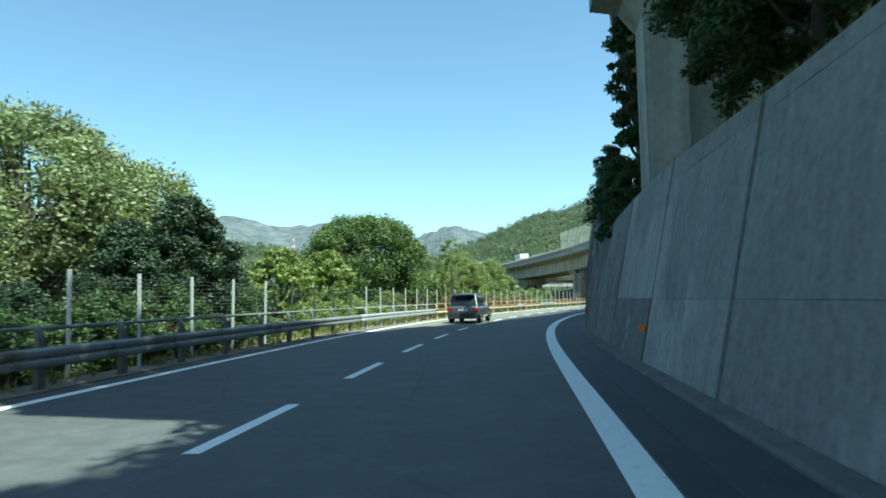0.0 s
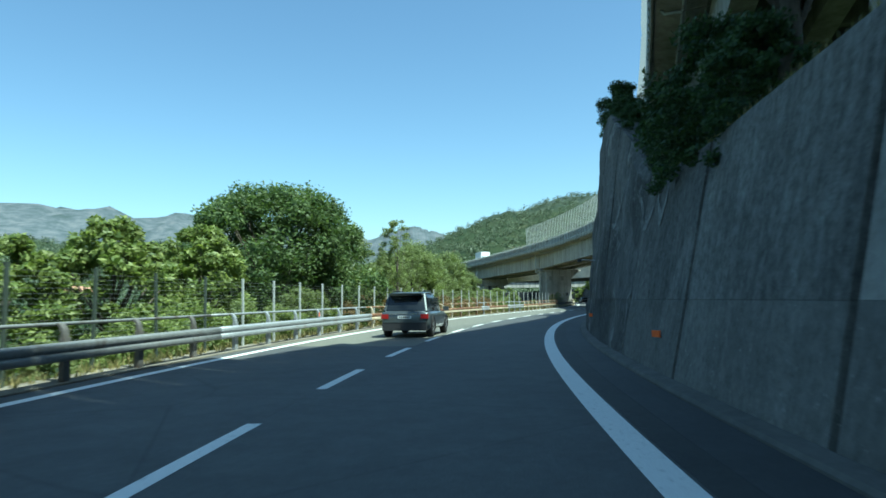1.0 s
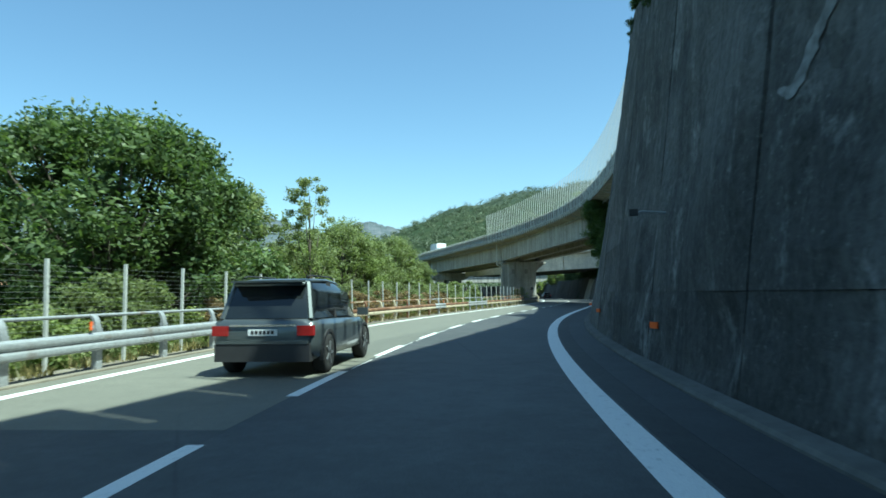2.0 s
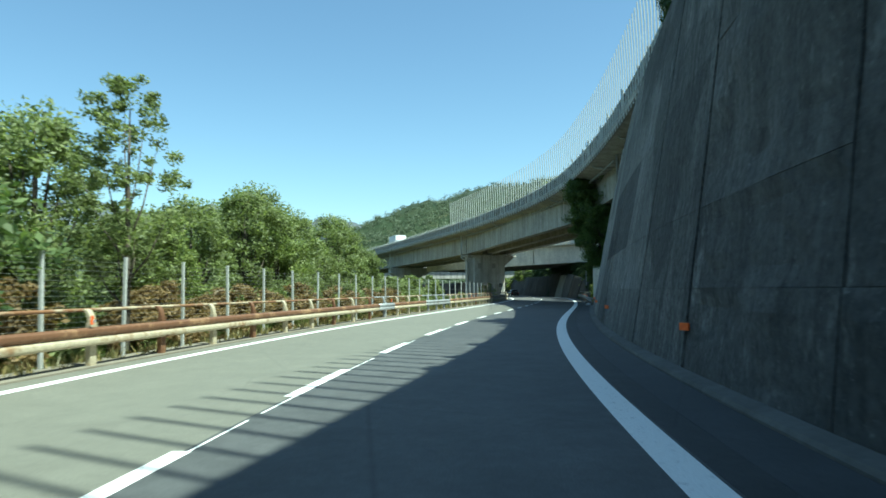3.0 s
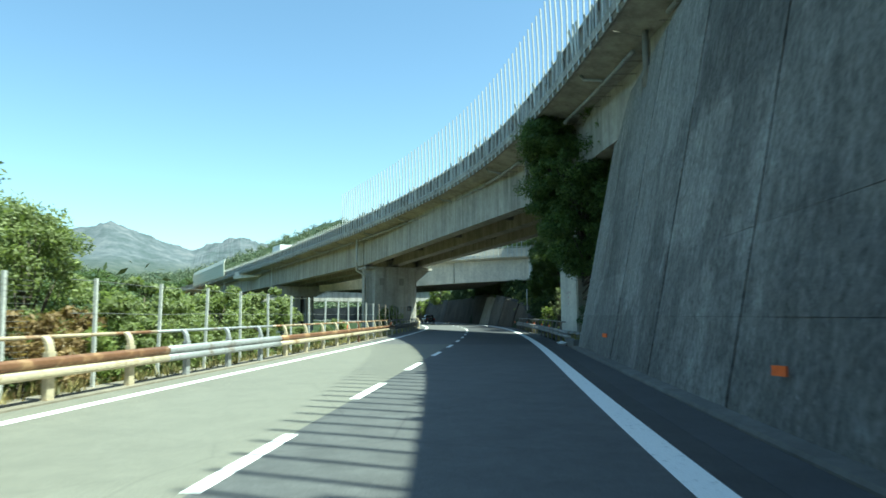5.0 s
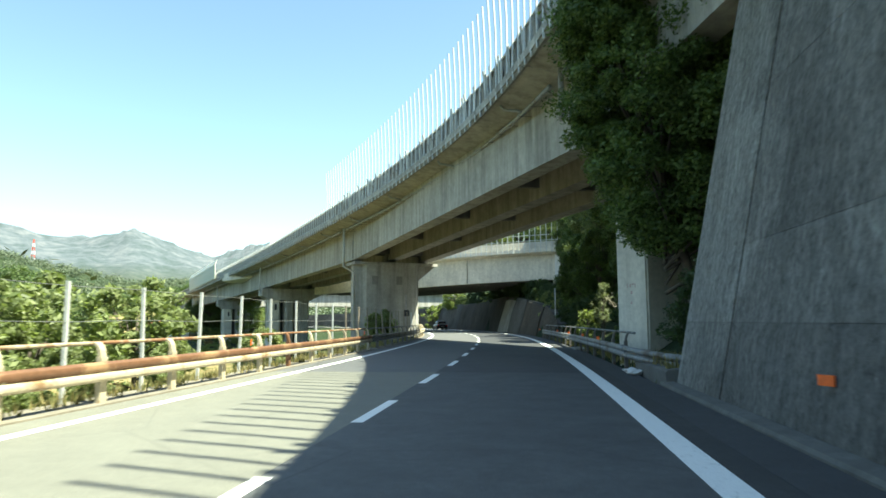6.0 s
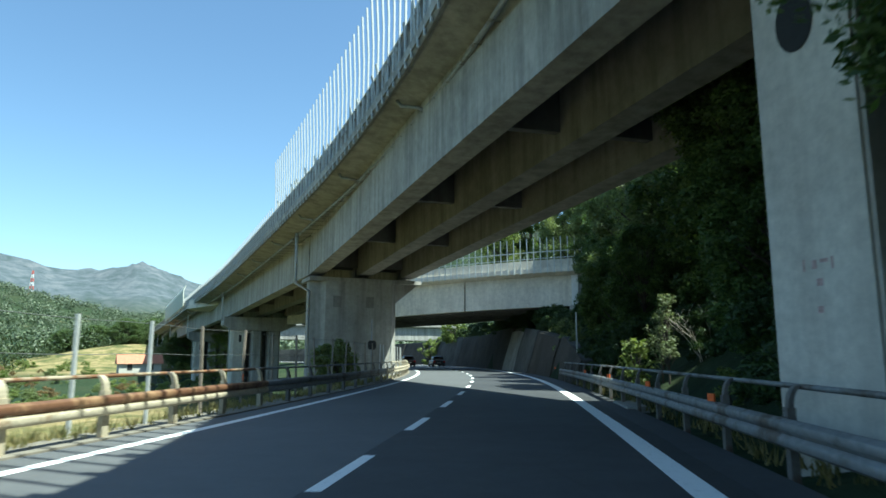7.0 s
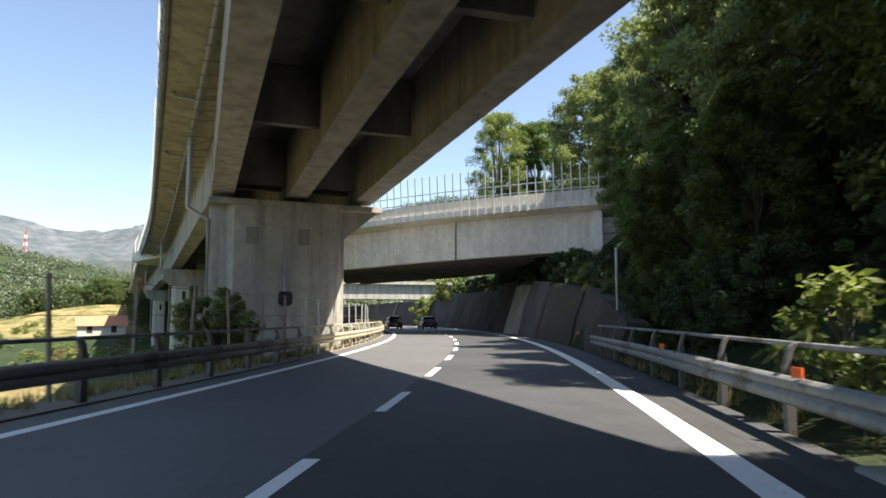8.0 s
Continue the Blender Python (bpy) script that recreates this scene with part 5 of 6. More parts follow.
# Lighter leaves than the other bank trees stand for sun on these crowns.
bank_lit = first(tree(14.0, 9.0, 0.6, LEAF_MID, 19, 420, 200, 0.11, fill=0.25, label="tall leafy tree on the bank with sunlit top"), 125.8, 12.0)
for s, o, k, r in ((132.5, 12.0, 1.05, 1.4), (139, 13.5, 1.0, 5.4), (150, 13.5, 0.95, 2.9)):
    at_road(bank_lit, s, o, rz=r, k=k)
leaning = first(tree(11.2, 5.2, 3.0, LEAF_BANK, 10, 420, 300, 0.07, lean=-2.4, fill=0.2, limb=16, clump=1.25, girth=0.6, label="dark leafy tree leaning out from the bank"), 94.6, 7.2)
leaning.rotation_euler = (0, 0, -heading(95))
at_road(leaning, 93.0, 10.0, rz=-0.3, k=1.0)
at_road(leaning, 101.5, 14.0, rz=4.0, k=0.95)
# Leaf tones here are picked pale to make the crowns look sunlit.
tall = tree(23.0, 8.0, 9.0, LEAF_PALE, 61, 170, 190, 0.12, fill=0.2, clump=1.5, limb=10, girth=0.6, label="tall sunlit light green tree behind the overpass")
tall.matrix_basis = pose(55.6, 177.0, 3.0)
sunny = tree(21.0, 12.0, 2.0, LEAF_MID, 62, 360, 190, 0.14, fill=0.2, clump=1.3, limb=12, girth=0.6, label="large sunlit leafy tree above the overpass")
sunny.matrix_basis = pose(*rp(169, 17, 6.5))
c = copy_thing(sunny, Matrix())
c.matrix_basis = Matrix.LocRotScale(Vector(rp(178, 24, 9.0)), Euler((0, 0, 2.0)), Vector((1.1, 1.1, 1.1)))
c = copy_thing(sunny, Matrix())
c.matrix_basis = Matrix.LocRotScale(Vector(rp(156, 20, 8.0)), Euler((0, 0, 4.0)), Vector((0.95, 0.95, 0.95)))
under_brush = first(tree(2.4, 3.0, -0.2, LEAF_DARK, 51, 48, 210, 0.062, shape="dome", name="shrub", label="dark shrub on the shaded bank", category="shrub", bark=False), 93.5, 7.6)
for i, s in enumerate(np.arange(101, 133, 1.7)):
    lit = 106 < s < 119
    at_road(under_brush, s, (9.3 if lit else 7.9) + 0.5 * math.sin(s * 2.1), rz=i * 1.1, k=(0.7 if lit else 0.9) + 0.3 * math.sin(s * 3.7) ** 2)
# Dark shrubs added behind the wall, standing in for shade under the overpass.
for i, s in enumerate(np.arange(131, 206, 2.1)):
    at_road(under_brush, s, 8.5 + 0.3 * math.sin(s * 2.1), rz=i * 1.3, k=0.75 + 0.25 * math.sin(s * 3.7) ** 2)
for s, k, r in ((136.5, 0.8, 0.3), (139.5, 0.95, 1.4), (142.5, 1.0, 2.6), (145.5, 0.85, 3.9), (148.5, 0.7, 5.0)):
    at_road(brush, s, 7.4 + 0.33 * beyond_top(s) - 0.4, z=beyond_top(s) - 0.9, rz=r, k=k)
at_road(leaning, 108.3, 9.6, rz=-0.2, k=0.95)
lit_bush = first(tree(1.9, 1.3, 0.35, LEAF_PALE, 41, 22, 22, 0.12, limb=2, shape="round", name="shrub", label="sunlit broad-leaved shrub behind the guard rail", category="shrub"), 114.0, 6.5)
for s, o, k, r in ((113.1, 6.35, 0.6, 2), (115.4, 6.5, 0.75, 4), (104.5, 6.7, 0.5, 5)):
    at_road(lit_bush, s, o, rz=r, k=k)
spindly = first(tree(3.0, 1.7, 0.9, LEAF_SILVER, 44, 46, 46, 0.045, limb=1, shape="slim", girth=0.5, clump=0.8, name="shrub", label="spindly small-leaved shrub with bare stems on the bank", category="shrub"), 112.1, 7.15)
at_road(spindly, 113.0, 7.2, rz=2.4, k=0.8)
marker = empty("marker_pole", rp(130.8, 6.5, 0))
under(obj("pole", *tube([rp(130.8, 6.5, 0.0), rp(130.8, 6.5, 2.2), rp(130.8, 6.5, 4.1)], 0.05, 8), FENCE_STEEL, smooth=True), marker)
tagged(marker, "slender pale steel pole beside the guard rail's end", "pole")
far_bush = first(tree(4.2, 5.0, 0.2, LEAF_PALE, 42, 70, 90, 0.14, name="shrub", label="bright green sunlit bush beside the far road", category="shrub"), 196, 7.5)
at_road(far_bush, 205, 7.0, rz=2, k=1.2)


# ---- trees down in the valley ----
rv = random.Random(31)
for kind, n, size in ((mixed, 26, 1.0), (big, 16, 0.75), (low_tree, 16, 1.3), (mixed_pale, 14, 0.95)):
    for _ in range(n):
        s, o = rv.uniform(104, 260), -20 - 85 * rv.random() ** 0.8
        x, y, _z = rp(s, o)
        if (-27 < x < 17 and 140 < y < 284) or (s < 150 and o > -34):
            continue
        k = size * rv.uniform(0.7, 1.25)
        c = copy_thing(kind, Matrix())
        c.matrix_basis = Matrix.LocRotScale(Vector((x, y, ground_at(x, y))), Euler((0, 0, rv.uniform(0, 6))), Vector((k, k, k * rv.uniform(0.85, 1.15))))
        tagged(c, "leafy tree standing down in the valley", "tree")
for x, y, k, r in ((9, 246, 0.85, 1), (14, 252, 0.95, 2), (6, 262, 0.8, 3), (17, 262, 1.0, 4), (-26, 292, 0.7, 5), (-20, 298, 0.85, 0.4), (-12, 297, 0.95, 1.2), (-5, 300, 1.05, 2.1), (2, 297, 1.15, 3.3), (9, 299, 1.2, 4.4), (16, 290, 1.1, 5.6)):
    c = copy_thing(big, Matrix())
    c.matrix_basis = Matrix.LocRotScale(Vector((x, y, ground_at(x, y))), Euler((0, 0, r)), Vector((k, k, k)))
    tagged(c, "round dark green tree beside a dry meadow", "tree")

for _ in range(150):
    x, y = rv.uniform(-30, 20), rv.uniform(168, 262)
    kind, k = rv.choice((brush, brush_pale, brush_pale, brush_dry)), rv.uniform(0.5, 1.15)
    if abs(x - 0.5) < 7 and 208 < y < 242:
        continue
    c = copy_thing(kind, Matrix())
    c.matrix_basis = Matrix.LocRotScale(Vector((x, y, ground_at(x, y) - 0.3)), Euler((0, 0, rv.uniform(0, 6))), Vector((k * 1.3, k * 1.3, k)))
    tagged(c, "low scrub on the dry valley floor", "shrub")

# ---- far woods, houses ----
def far_woods(n, r0, r1, az0, az1, seed, leaves=70, blade=0.62, mat=None):
    rng = np.random.default_rng(seed)
    r = r0 * (r1 / r0) ** rng.random(n)
    az = np.radians(rng.uniform(az0, az1, n))
    x, y = 15 + r * np.sin(az), 60 + r * np.cos(az)
    s, o = road_coords(x, y)
    keep = ((o < -22) | (o > 30) | (r > 345)) & (y > 20) & ~((x > -26) & (x < 16 + 22 * (y < 215)) & (y > 125) & (y < 283))
    x, y, r = x[keep], y[keep], r[keep]
    z = ground_z(x, y)
    size = 1.4 + np.where(r > 450, 3.2, 4.6) * rng.random(len(x)) ** 1.3
    C = np.stack([x, y, z + size * 0.55], 1)
    me = leaf_mesh("far_woods", C, size, leaves, blade * (0.45 + 0.2 * size), mat or LEAF_FAR, rng, 0.9)
    return tagged(new("far_woods", me), "distant green woods on the slopes", "woods", kind="stuff")


far_woods(240, 45, 130, -55, 12, 3, 300, 0.2)
far_woods(1700, 110, 280, -58, 12, 6, 190, 0.3)
# Outermost ring takes the leaf tone lightened for haze.
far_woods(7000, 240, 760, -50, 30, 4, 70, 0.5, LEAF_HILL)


def house(x, y, w, d, h, wall_c, roof_c, rz, label, sink=0.4):
    e = empty("house", (x, y, ground_at(x, y) - sink), rz)
    wm, rm = plain("plaster_" + str(round(x)), wall_c, 0.9), plain("roof_" + str(round(x)), roof_c, 0.85, 0, 0.25, 3.0)
    obj("wall", *box_vf(0, 0, h / 2, w, d, h), wm, e)
    rings = [[(sx, -d / 2 - 0.4, h), (sx, 0, h + d * 0.3), (sx, d / 2 + 0.4, h), (sx, 0, h - 0.02)] for sx in (-w / 2 - 0.4, w / 2 + 0.4)]
    obj("roof", *sweep(rings), rm, e)
    n = max(2, int(w // 3))
    for i in range(n):
        for st in range(max(1, int(h // 2.9))):
            obj("window", *box_vf(-w / 2 + (i + 0.5) * w / n, -d / 2 - 0.02, 1.6 + 2.9 * st, 0.9, 0.06, 1.2), DARK_HOLE, e)
    return tagged(e, label, "house")


house(1.2, 237.0, 7.6, 6, 2.2, (0.52, 0.49, 0.42), (0.46, 0.19, 0.11), 0.25, "low pale house with a reddish tiled roof", 0.3)
house(-124, 282, 11, 8, 6.0, (0.62, 0.50, 0.36), (0.42, 0.22, 0.14), 0.5, "ochre house on the wooded slope")
house(20, 430, 14, 10, 6, (0.62, 0.58, 0.5), (0.42, 0.22, 0.14), 0.3, "pale house with tiled roof far away")


# ---- small things beside the road ----
def weeds(name, spots, h, seed, label):
    """Tufts of thin upright blades."""
    rng = np.random.default_rng(seed)
    v, f = [], []
    for x, y, z in spots:
        for _ in range(9):
            a, r, hh = rng.random() * 6.28, 0.16 * rng.random(), h * (0.4 + rng.random())
            px, py = x + r * math.cos(a), y + r * math.sin(a)
            b, w = rng.random() * 6.28, 0.012 + 0.012 * rng.random()
            lx, ly = 0.35 * hh * rng.normal(), 0.35 * hh * rng.normal()
            n = len(v)
            v += [(px - w * math.cos(b), py - w * math.sin(b), z - 0.03), (px + w * math.cos(b), py + w * math.sin(b), z - 0.03), (px + lx, py + ly, z + hh)]
            f.append((n, n + 1, n + 2))
    return tagged(obj(name, v, f, WEED), label, "weeds", kind="stuff")


rw = random.Random(77)
weeds("weeds", [rp(rw.uniform(-2, 140), rw.uniform(-5.7, -5.15), 0.03) for _ in range(900)], 0.22, 1, "dry weeds along the verge under the rail")
weeds("weeds", [(x, y, ground_at(x, y)) for x, y, _ in (rp(rw.uniform(92, 132), -6.0 - 9 * rw.random() ** 1.5) for _ in range(1100))], 0.42, 4, "tall dry yellow grass below the fence")
weeds("weeds", [rp(rw.uniform(90.5, 128), rw.uniform(5.55, 6.6), 0.0) for _ in range(160)] + [rp(rw.uniform(90.5, 94), rw.uniform(5.7, 6.6), 0.36) for _ in range(90)], 0.24, 2, "dry grass at the foot of the bank")
weeds("weeds", [rp(s, 5.85 + batter(s) * float(wall_top(s)), float(wall_top(s))) for s in np.arange(-4, 24, 0.14)], 0.16, 3, "low grass along the wall's top edge")


def bare_twigs(s, o, h, seed):
    """A dry leafless shrub of thin pale branches."""
    r = random.Random(seed)
    x, y, _ = rp(s, o)
    e = empty("dead_shrub", (x, y, ground_at(x, y)))
    for _ in range(5):
        vf = []
        p, d = Vector((r.uniform(-0.2, 0.2), r.uniform(-0.2, 0.2), -0.1)), Vector((r.uniform(-0.5, 0.2), r.uniform(-0.4, 0.4), 1.0)).normalized()
        pts = [p.copy()]
        for k in range(7):
            d = (d + Vector((r.uniform(-0.4, 0.3), r.uniform(-0.35, 0.35), r.uniform(-0.15, 0.1)))).normalized()
            p = p + d * h / 6
            pts.append(p.copy())
            if k > 1:
                q, b = p.copy(), (d + Vector((r.uniform(-1, 0.6), r.uniform(-0.8, 0.8), r.uniform(-0.3, 0.3)))).normalized()
                twig = [q]
                for _ in range(3):
                    b = (b + Vector((r.uniform(-0.4, 0.4), r.uniform(-0.4, 0.4), r.uniform(-0.2, 0.3)))).normalized()
                    twig.append(twig[-1] + b * 0.22)
                vf.append(tube(twig, [0.012, 0.01, 0.007, 0.003], 4))
        vf.append(tube(pts, [0.016, 0.015, 0.013, 0.012, 0.010, 0.008, 0.006, 0.003], 5))
        obj("branch", *join(*vf), DRY_WOOD, e, smooth=True)
    return tagged(e, "bare dry shrub with thin pale branches on the bank", "shrub")


DRY_WOOD = plain("dry_pale_wood", (0.42, 0.37, 0.30), 0.85, 0, 0.2, 9)
bare_twigs(112.6, 8.4, 1.5, 4)
tagged(along_road("footing_slab", [(5.2, -0.1), (5.2, 0.035), (5.24, 0.05), (5.8, 0.06), (5.8, -0.1)], 108.5, 111.2, 0.7, KERB), "small pale concrete footing slab under the rail", "footing", kind="structure")


def litter(s, o, seed):
    """A crumpled pale sheet."""
    x, y, _ = rp(s, o)
    e = empty("litter", (x, y, 0.0), seed * 1.7)
    bm = bmesh.new()
    bmesh.ops.create_icosphere(bm, subdivisions=3, radius=0.16)
    for v in bm.verts:
        d = noise.noise(v.co * 9 + Vector((seed, 0, 0)))
        v.co = v.co * (1 + 0.55 * d)
        v.co.z = max(0.0, v.co.z * 0.55 + 0.07)
        v.co.x *= 1.5
    part("sheet", bm, LITTER, e, "", False)
    return tagged(e, "crumpled pale plastic litter lying beside the rail", "litter")


LITTER = plain("pale_plastic", (0.62, 0.62, 0.60), 0.5)
litter(93.6, 5.30, 1)
litter(93.2, 5.36, 2)


def back_sign(x, y, rz):
    """A dark square plate seen from behind on a thin pole."""
    e = empty("road_sign", (x, y, ground_at(x, y)), rz)
    top = 3.5 - ground_at(x, y)
    obj("pole", *tube([(0, 0, -0.2), (0, 0, top)], 0.03, 8), GALV, e, smooth=True)
    bm = bmesh.new()
    bmesh.ops.create_cube(bm, size=1.0, matrix=Matrix.LocRotScale(Vector((0, -0.06, top - 1.45)), None, Vector((0.5, 0.03, 0.5))))
    bmesh.ops.bevel(bm, geom=[q for q in bm.edges if abs(q.verts[0].co.y - q.verts[1].co.y) > 0.01], offset=0.06, segments=2, affect="EDGES")
    part("plate", bm, SIGN_DARK, e, "dark square plate")
    return tagged(e, "dark square sign plate on a thin pole", "sign")


SIGN_DARK = plain("dark_sign_back", (0.03, 0.032, 0.034), 0.6)
back_sign(30.3, 128.9, 0.3)


def wall_bracket(s, z):
    """A short steel arm with a small box, fixed to the wall."""
    e = empty("wall_bracket", rp(s, 5.66 + batter(s) * z, z), -heading(s))
    obj("arm", *tube([(0.1, 0, 0), (-0.5, 0.0, 0.05), (-0.62, 0.0, 0.02)], 0.025, 6), GALV, e)
    obj("head", *box_vf(-0.66, 0, 0.03, 0.16, 0.12, 0.12), SIGN_DARK, e)
    return tagged(e, "short steel arm fixed to the wall", "bracket")


wall_bracket(33.5, 2.8)

MAST_RED = plain("mast_red", (0.55, 0.08, 0.04), 0.6)
MAST_WHITE = plain("mast_white", (0.75, 0.75, 0.73), 0.6)


def mast(x, y, h):
    """A slim lattice mast painted in red and white bands."""
    e = empty("radio_mast", (x, y, ground_at(x, y) - 1))
    n = 7
    for k in range(n):
        z0, z1 = h * k / n, h * (k + 1) / n - 0.02
        w0, w1 = 1.5 - 1.1 * k / n, 1.5 - 1.1 * (k + 1) / n
        vf = []
        for sx, sy in ((-1, -1), (1, -1), (1, 1), (-1, 1)):
            vf.append(tube([(sx * w0, sy * w0, z0), (sx * w1, sy * w1, z1)], 0.13, 4))
            vf.append(tube([(sx * w0, sy * w0, z0), (-sy * w1, sx * w1, z1)], 0.09, 4))
        obj("mast_section", *join(*vf), MAST_RED if k % 2 == 0 else MAST_WHITE, e)
    return tagged(e, "red and white banded lattice mast on a far slope", "mast")


mast(-150, 678, 21)

# ---- vehicles ----
GLASS = Mat("dark_car_glass", 0.08, 0.0, 0.6).color((0.015, 0.018, 0.02)).m
RUBBER = plain("tyre_rubber", (0.02, 0.02, 0.02), 0.85)
TRIM = plain("black_trim", (0.025, 0.025, 0.027), 0.6)
RIM = plain("alloy_rim", (0.35, 0.36, 0.37), 0.35, 0.8)
RED_LENS = plain("red_lamp_lens", (0.28, 0.015, 0.015), 0.2)
PLATE = plain("plate_white", (0.72, 0.73, 0.72), 0.5)
CHROME = plain("chrome_strip", (0.7, 0.7, 0.7), 0.2, 0.9)


def paint(name, c):
    k = Mat(name, 0.32, 0.45, 0.5)
    k.b.inputs["Coat Weight"].default_value = 0.6
    k.b.inputs["Coat Roughness"].default_value = 0.06
    k.color(k.ramp(k.noise(3, 3), (0.3, tuple(v * 0.92 for v in c)), (0.7, c)))
    return k.m


def loft(stations, n=7):
    """Closed body from (y, half width, low, sill, shoulder, top, top half width)."""
    rings = []
    for y, w, lo, si, sh, to, tw in stations:
        half = [(w * 0.86, lo), (w * 0.985, lo + 0.06), (w, si), (w * 1.0, (si + sh) / 2), (w * 0.985, sh), (tw * 1.02, to - 0.05), (tw * 0.93, to)]
        rings.append([(x, y, z) for x, z in half] + [(-x, y, z) for x, z in reversed(half)])
    v, f = sweep(rings)
    return v, f


def wheel(parent, x, y, r, w):
    rings = [[(x + dx, y + rr * math.cos(t), r + rr * math.sin(t)) for t in (2 * math.pi * i / 24 for i in range(24))] for dx, rr in ((-w / 2, r * 0.62), (-w / 2, r * 0.94), (-w / 2 + 0.03, r), (w / 2 - 0.03, r), (w / 2, r * 0.94), (w / 2, r * 0.62))]
    v, f = sweep(rings)
    wh = obj("wheel", v, f, RUBBER, parent, "black tyre", True)
    side = 1 if x > 0 else -1
    xo = x + side * (w / 2 + 0.004)
    vf = [sweep([[(xo - side * 0.03, y + q * math.cos(t), r + q * math.sin(t)) for t in (2 * math.pi * i / 20 for i in range(20))] for q in (r * 0.60, r * 0.14)], caps=False)]
    for i in range(5):
        a = 2 * math.pi * i / 5
        c, s_ = math.cos(a), math.sin(a)
        pts = [(xo + d, y + c * q - s_ * k, r + s_ * q + c * k) for d in (-0.012, 0.012) for q, k in ((0.04, -0.03), (r * 0.58, -0.022), (r * 0.58, 0.022), (0.04, 0.03))]
        vf.append((pts, [(0, 1, 2, 3), (7, 6, 5, 4), (0, 4, 5, 1), (1, 5, 6, 2), (2, 6, 7, 3), (3, 7, 4, 0)]))
    ob = obj("rim", *join(*vf), RIM, None)
    ob.parent = wh
    return wh


def car(x, y, rz, L, W, H, body_mat, suv, label):
    """y runs forward; the tail is at y = 0."""
    c = empty("car", (x, y, 0), rz)
    hw = W / 2
    lo = 0.28 if suv else 0.2
    sh = H * 0.56 if suv else H * 0.6
    st = [(0.00, hw * 0.86, lo + 0.22, lo + 0.35, sh - 0.10, sh - 0.02, hw * 0.78), (0.05, hw * 0.93, lo + 0.10, lo + 0.30, sh - 0.02, sh + 0.02, hw * 0.84), (0.25, hw * 0.985, lo, lo + 0.30, sh, sh + 0.03, hw * 0.86),
          (0.9, hw, lo, lo + 0.30, sh, sh + 0.03, hw * 0.88), (L * 0.5, hw, lo, lo + 0.28, sh - 0.03, sh, hw * 0.88), (L * 0.70, hw, lo, lo + 0.28, sh - 0.05, sh - 0.02, hw * 0.86), (L * 0.76, hw * 0.99, lo, lo + 0.28, sh - 0.08, sh - 0.05, hw * 0.82), (L * 0.93, hw * 0.93, lo, lo + 0.28, sh - 0.22, sh - 0.17, hw * 0.74), (L, hw * 0.78, lo + 0.12, lo + 0.28, sh - 0.40, sh - 0.34, hw * 0.62)]
    obj("body", *loft(st), body_mat, c, "", True)
    tail = 0.16 if suv else 0.42
    gl = [(tail, hw * 0.85, sh - 0.02, sh, sh + 0.02, sh + 0.06, hw * 0.83), (tail + 0.22, hw * 0.855, sh - 0.02, sh + 0.02, H - 0.30, H - 0.16, hw * 0.70), (tail + 0.42, hw * 0.86, sh - 0.02, sh + 0.02, H - 0.26, H - 0.055, hw * 0.68), (L * 0.45, hw * 0.865, sh - 0.04, sh + 0.02, H - 0.24, H - 0.045, hw * 0.68), (L * 0.58, hw * 0.86, sh - 0.05, sh, H - 0.27, H - 0.10, hw * 0.67), (L * 0.735, hw * 0.84, sh - 0.07, sh - 0.06, sh - 0.02, sh + 0.0, hw * 0.80)]
    obj("window_glass", *loft(gl), GLASS, c, "dark tinted glass", True)
    rf = [(tail + 0.10, hw * 0.69, H - 0.085), (tail + 0.5, hw * 0.70, H - 0.02), (L * 0.36, hw * 0.70, H), (L * 0.52, hw * 0.69, H - 0.045), (L * 0.60, hw * 0.66, H - 0.11)]
    rings = [[(-w, yy, z - 0.07), (-w * 0.96, yy, z - 0.015), (-w * 0.6, yy, z), (w * 0.6, yy, z), (w * 0.96, yy, z - 0.015), (w, yy, z - 0.07)] for yy, w, z in rf]
    obj("roof", *sweep(rings), body_mat, c, "", True)
    obj("spoiler", *box_vf(0, tail + 0.10, H - 0.075, hw * 1.34, 0.26, 0.035), body_mat, c)
    for sx in (-1, 1):
        obj("pillar", *tube([(sx * hw * 0.84, tail + 0.02, sh + 0.02), (sx * hw * 0.70, tail + 0.30, H - 0.10)], 0.055, 6), body_mat, c)
        obj("pillar", *tube([(sx * hw * 0.865, L * 0.36, sh), (sx * hw * 0.70, L * 0.37, H - 0.08)], 0.04, 6), TRIM, c)
        obj("tail_light", *box_vf(sx * hw * 0.80, 0.03, sh - 0.17, hw * 0.30, 0.12, 0.17 if suv else 0.24), RED_LENS, c, "red tail lamp")
        obj("mirror", *box_vf(sx * (hw + 0.11), L * 0.66, sh + 0.08, 0.22, 0.13, 0.16), body_mat, c)
        obj("roof_rail", *tube([(sx * hw * 0.62, tail + 0.45, H + 0.0), (sx * hw * 0.63, tail + 0.6, H + 0.035), (sx * hw * 0.62, L * 0.48, H + 0.03), (sx * hw * 0.61, L * 0.52, H - 0.03)], 0.016, 5), TRIM, c)
        for yy in (L * 0.175, L * 0.80):
            obj("wheel_arch", *sweep([[(sx * (hw - 0.06 + dx), yy + r * math.cos(t), 0.36 + r * math.sin(t)) for dx in (0.0, 0.075) for r in ((0.43, 0.37) if dx == 0 else (0.37, 0.43))] for t in np.linspace(-0.25, math.pi + 0.25, 16)]), TRIM, c)
            wheel(c, sx * (hw - 0.115), yy, 0.36 if suv else 0.32, 0.23)
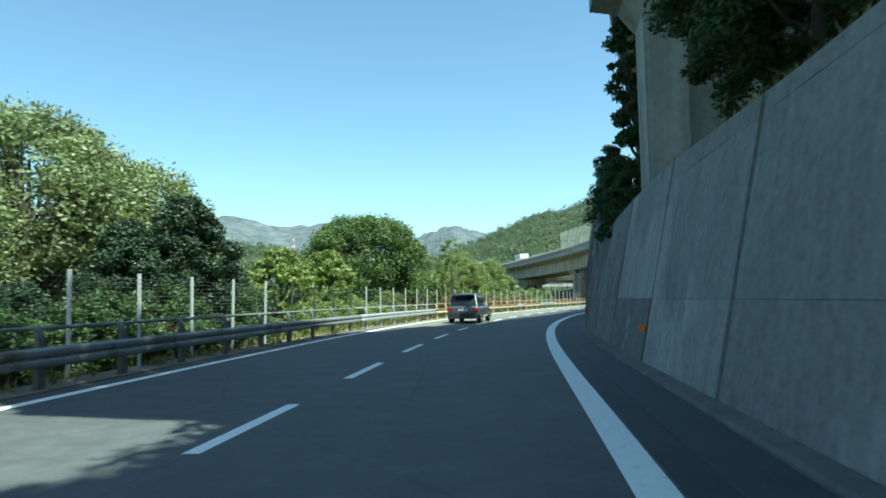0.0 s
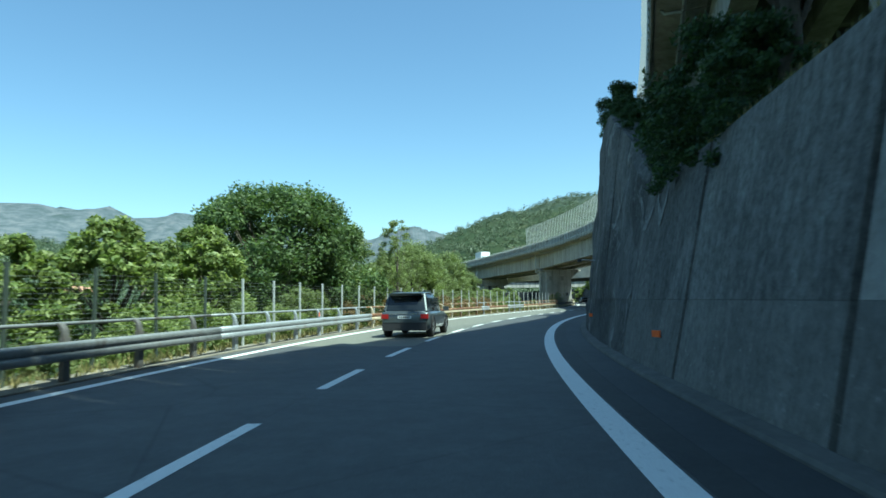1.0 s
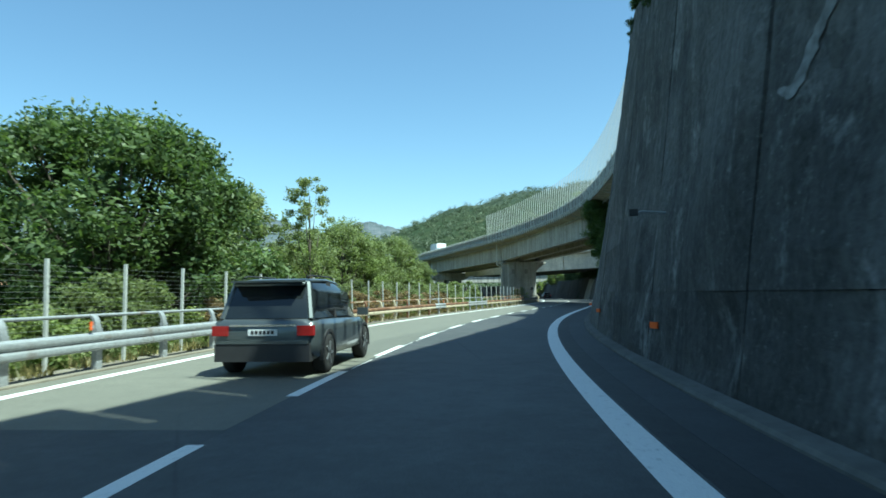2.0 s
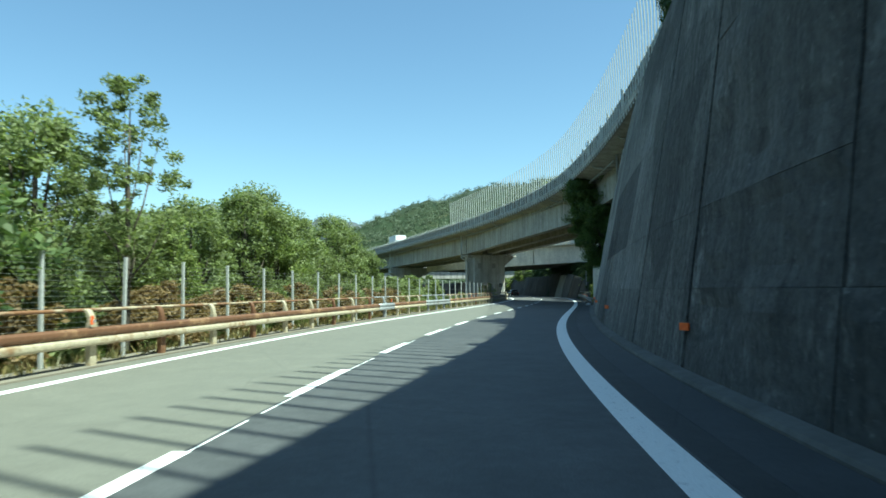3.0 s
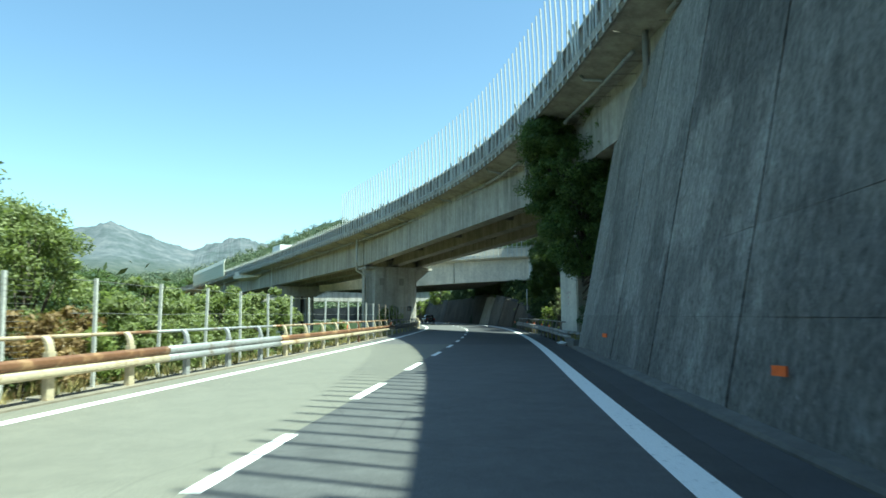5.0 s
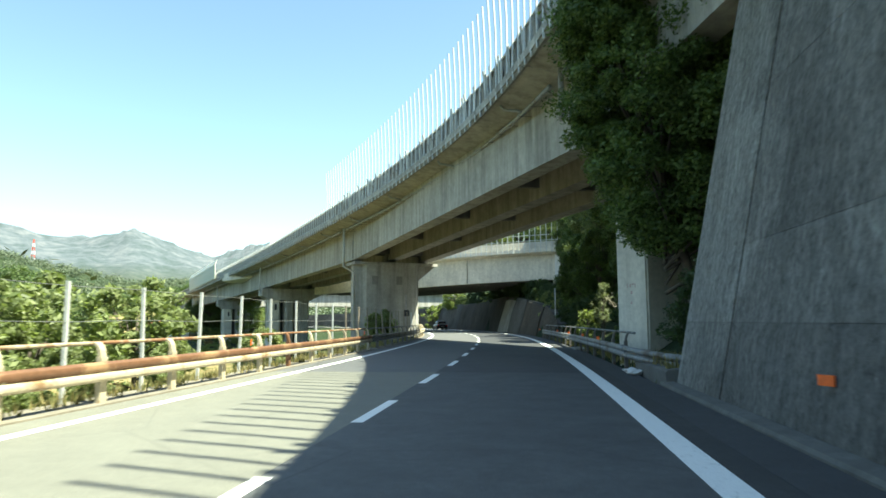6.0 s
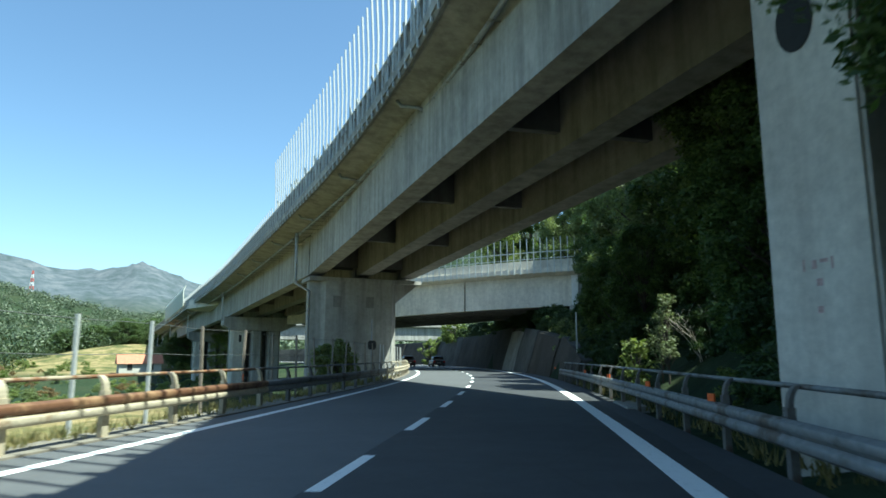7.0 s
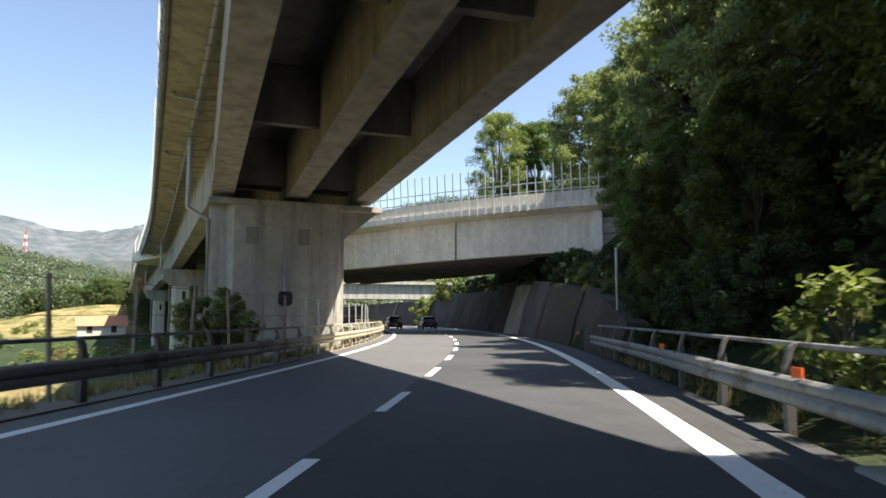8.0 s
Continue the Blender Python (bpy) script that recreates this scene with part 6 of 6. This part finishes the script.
    obj("bumper", *box_vf(0, 0.06, lo + 0.14, hw * 1.78, 0.22, 0.30), TRIM if suv else body_mat, c, "rear bumper")
    obj("bumper_lip", *box_vf(0, 0.00, lo + 0.32, hw * 1.72, 0.12, 0.05), body_mat, c)
    obj("trim_strip", *box_vf(0, 0.005, sh - 0.08, hw * 1.25, 0.05, 0.035), CHROME if suv else TRIM, c)
    pl = obj("number_plate", *box_vf(0, -0.006, sh - 0.20 if suv else sh - 0.36, 0.52, 0.02, 0.11), PLATE, c, "white number plate with dark bars")
    for i, w in enumerate((0.05, 0.05, 0.05, 0.05, 0.05, 0.05)):
        q = obj("plate_bar", *box_vf(-0.18 + i * 0.072, -0.019, sh - 0.20 if suv else sh - 0.36, w, 0.003, 0.06), TRIM, None)
        q.parent = pl
    return tagged(c, label, "car")


def on_lane(s, o, L, W, H, mat, suv, label):
    x, y, _ = rp(s, o)
    return car(x, y, -heading(s + L / 2), L, W, H, mat, suv, label)


on_lane(32.3, -1.2, 4.6, 1.9, 1.73, paint("grey_green_car_paint", (0.10, 0.115, 0.12)), True, "grey sport utility car on the far lane")
on_lane(183.0, 1.8, 4.0, 1.72, 1.48, paint("dark_blue_car_paint", (0.03, 0.035, 0.045)), False, "dark small hatchback on the near lane")
on_lane(185.0, -2.0, 4.3, 1.78, 1.52, paint("black_car_paint", (0.025, 0.022, 0.022)), False, "dark car on the far lane with red lamps")

def box_truck(u, o):
    """A white delivery truck on the viaduct: box body, cab, wheels."""
    y = y_of(u)
    e = empty("truck", DECK.at(u, o, deck_z(y) - 0.12), -DECK.head(u) + math.pi)
    white = plain("truck_white", (0.78, 0.79, 0.78), 0.4)
    bm = bmesh.new()
    bmesh.ops.create_cube(bm, size=1.0, matrix=Matrix.LocRotScale(Vector((0, -1.2, 2.2)), None, Vector((2.3, 4.6, 2.5))))
    bmesh.ops.bevel(bm, geom=bm.edges[:], offset=0.05, segments=2, affect="EDGES")
    part("box_body", bm, white, e, "white box body")
    side = [(1.25, 0.55), (3.1, 0.55), (3.15, 1.35), (2.75, 2.35), (1.25, 2.4)]
    obj("cab", *sweep([[(x, yy, z) for yy, z in side] for x in (-1.0, 1.0)]), white, e)
    obj("windscreen", *sweep([[(x, yy, z) for yy, z in ((3.13, 1.42), (2.80, 2.24), (2.84, 2.26), (3.17, 1.44))] for x in (-0.88, 0.88)]), GLASS, e, "dark windscreen")
    obj("chassis", *box_vf(0, 0, 0.72, 1.6, 6.0, 0.25), TRIM, e)
    for sx in (-1, 1):
        for yy in (-2.2, 2.1):
            wheel(e, sx * 0.92, yy, 0.42, 0.24)
    return tagged(e, "white box truck driving on the viaduct", "truck")


box_truck(DECK.u_at_y(176), 4.0)

# ---- far overpass beyond ----
far_over = empty("overpass", rp(238, 0, 0))
FAR = Line([rp(236, 26)[:2], rp(238, 8)[:2], rp(241, -8)[:2], rp(243, -15)[:2], rp(245, -22)[:2]])
for g, w in ((0.0, 0.9), (3.0, 0.9), (6.0, 0.9)):
    under(along_deck("girder", [(g + 0.8, 5.0), (g + 0.8 + w, 5.0), (g + 0.8 + w, 8.0), (g + 0.8, 8.0)], 0.5, FAR.length - 1, 6, CONCRETE, line=FAR, zf=lambda y: 0.0), far_over)
under(along_deck("deck_slab", [(0, 8.0), (9, 8.0), (9, 8.6), (0, 8.6)], 0.2, FAR.length, 6, CONCRETE, line=FAR, zf=lambda y: 0.0), far_over)
tagged(far_over, "pale concrete overpass farther along the road", "overpass")

build_panels()
lime_streak("lime_streak", 18.83, 23.92, 1.3825, 0.05, 61, [(22.65, 3.75), (22.4, 3.4), (22.0, 3.12), (21.6, 3.32), (21.5, 3.8)])
lime_streak("lime_streak", 18.83, 23.92, 1.3825, 0.05, 61, [(22.3, 3.45), (22.0, 2.98), (21.75, 3.15)])
lime_streak("lime_streak", 18.83, 23.92, 1.3825, 0.05, 61, [(23.85, 3.05), (23.6, 3.05), (23.3, 3.25), (23.0, 3.5)])
lime_streak("lime_streak", 24.025, 29.225, 1.383, 0.17, 82, [(24.65, 3.95), (24.4, 3.5), (24.08, 2.95)])
lime_streak("lime_streak", 24.025, 29.225, 1.383, 0.17, 82, [(28.9, 3.7), (28.5, 3.55), (28.2, 4.2), (27.3, 4.75)])
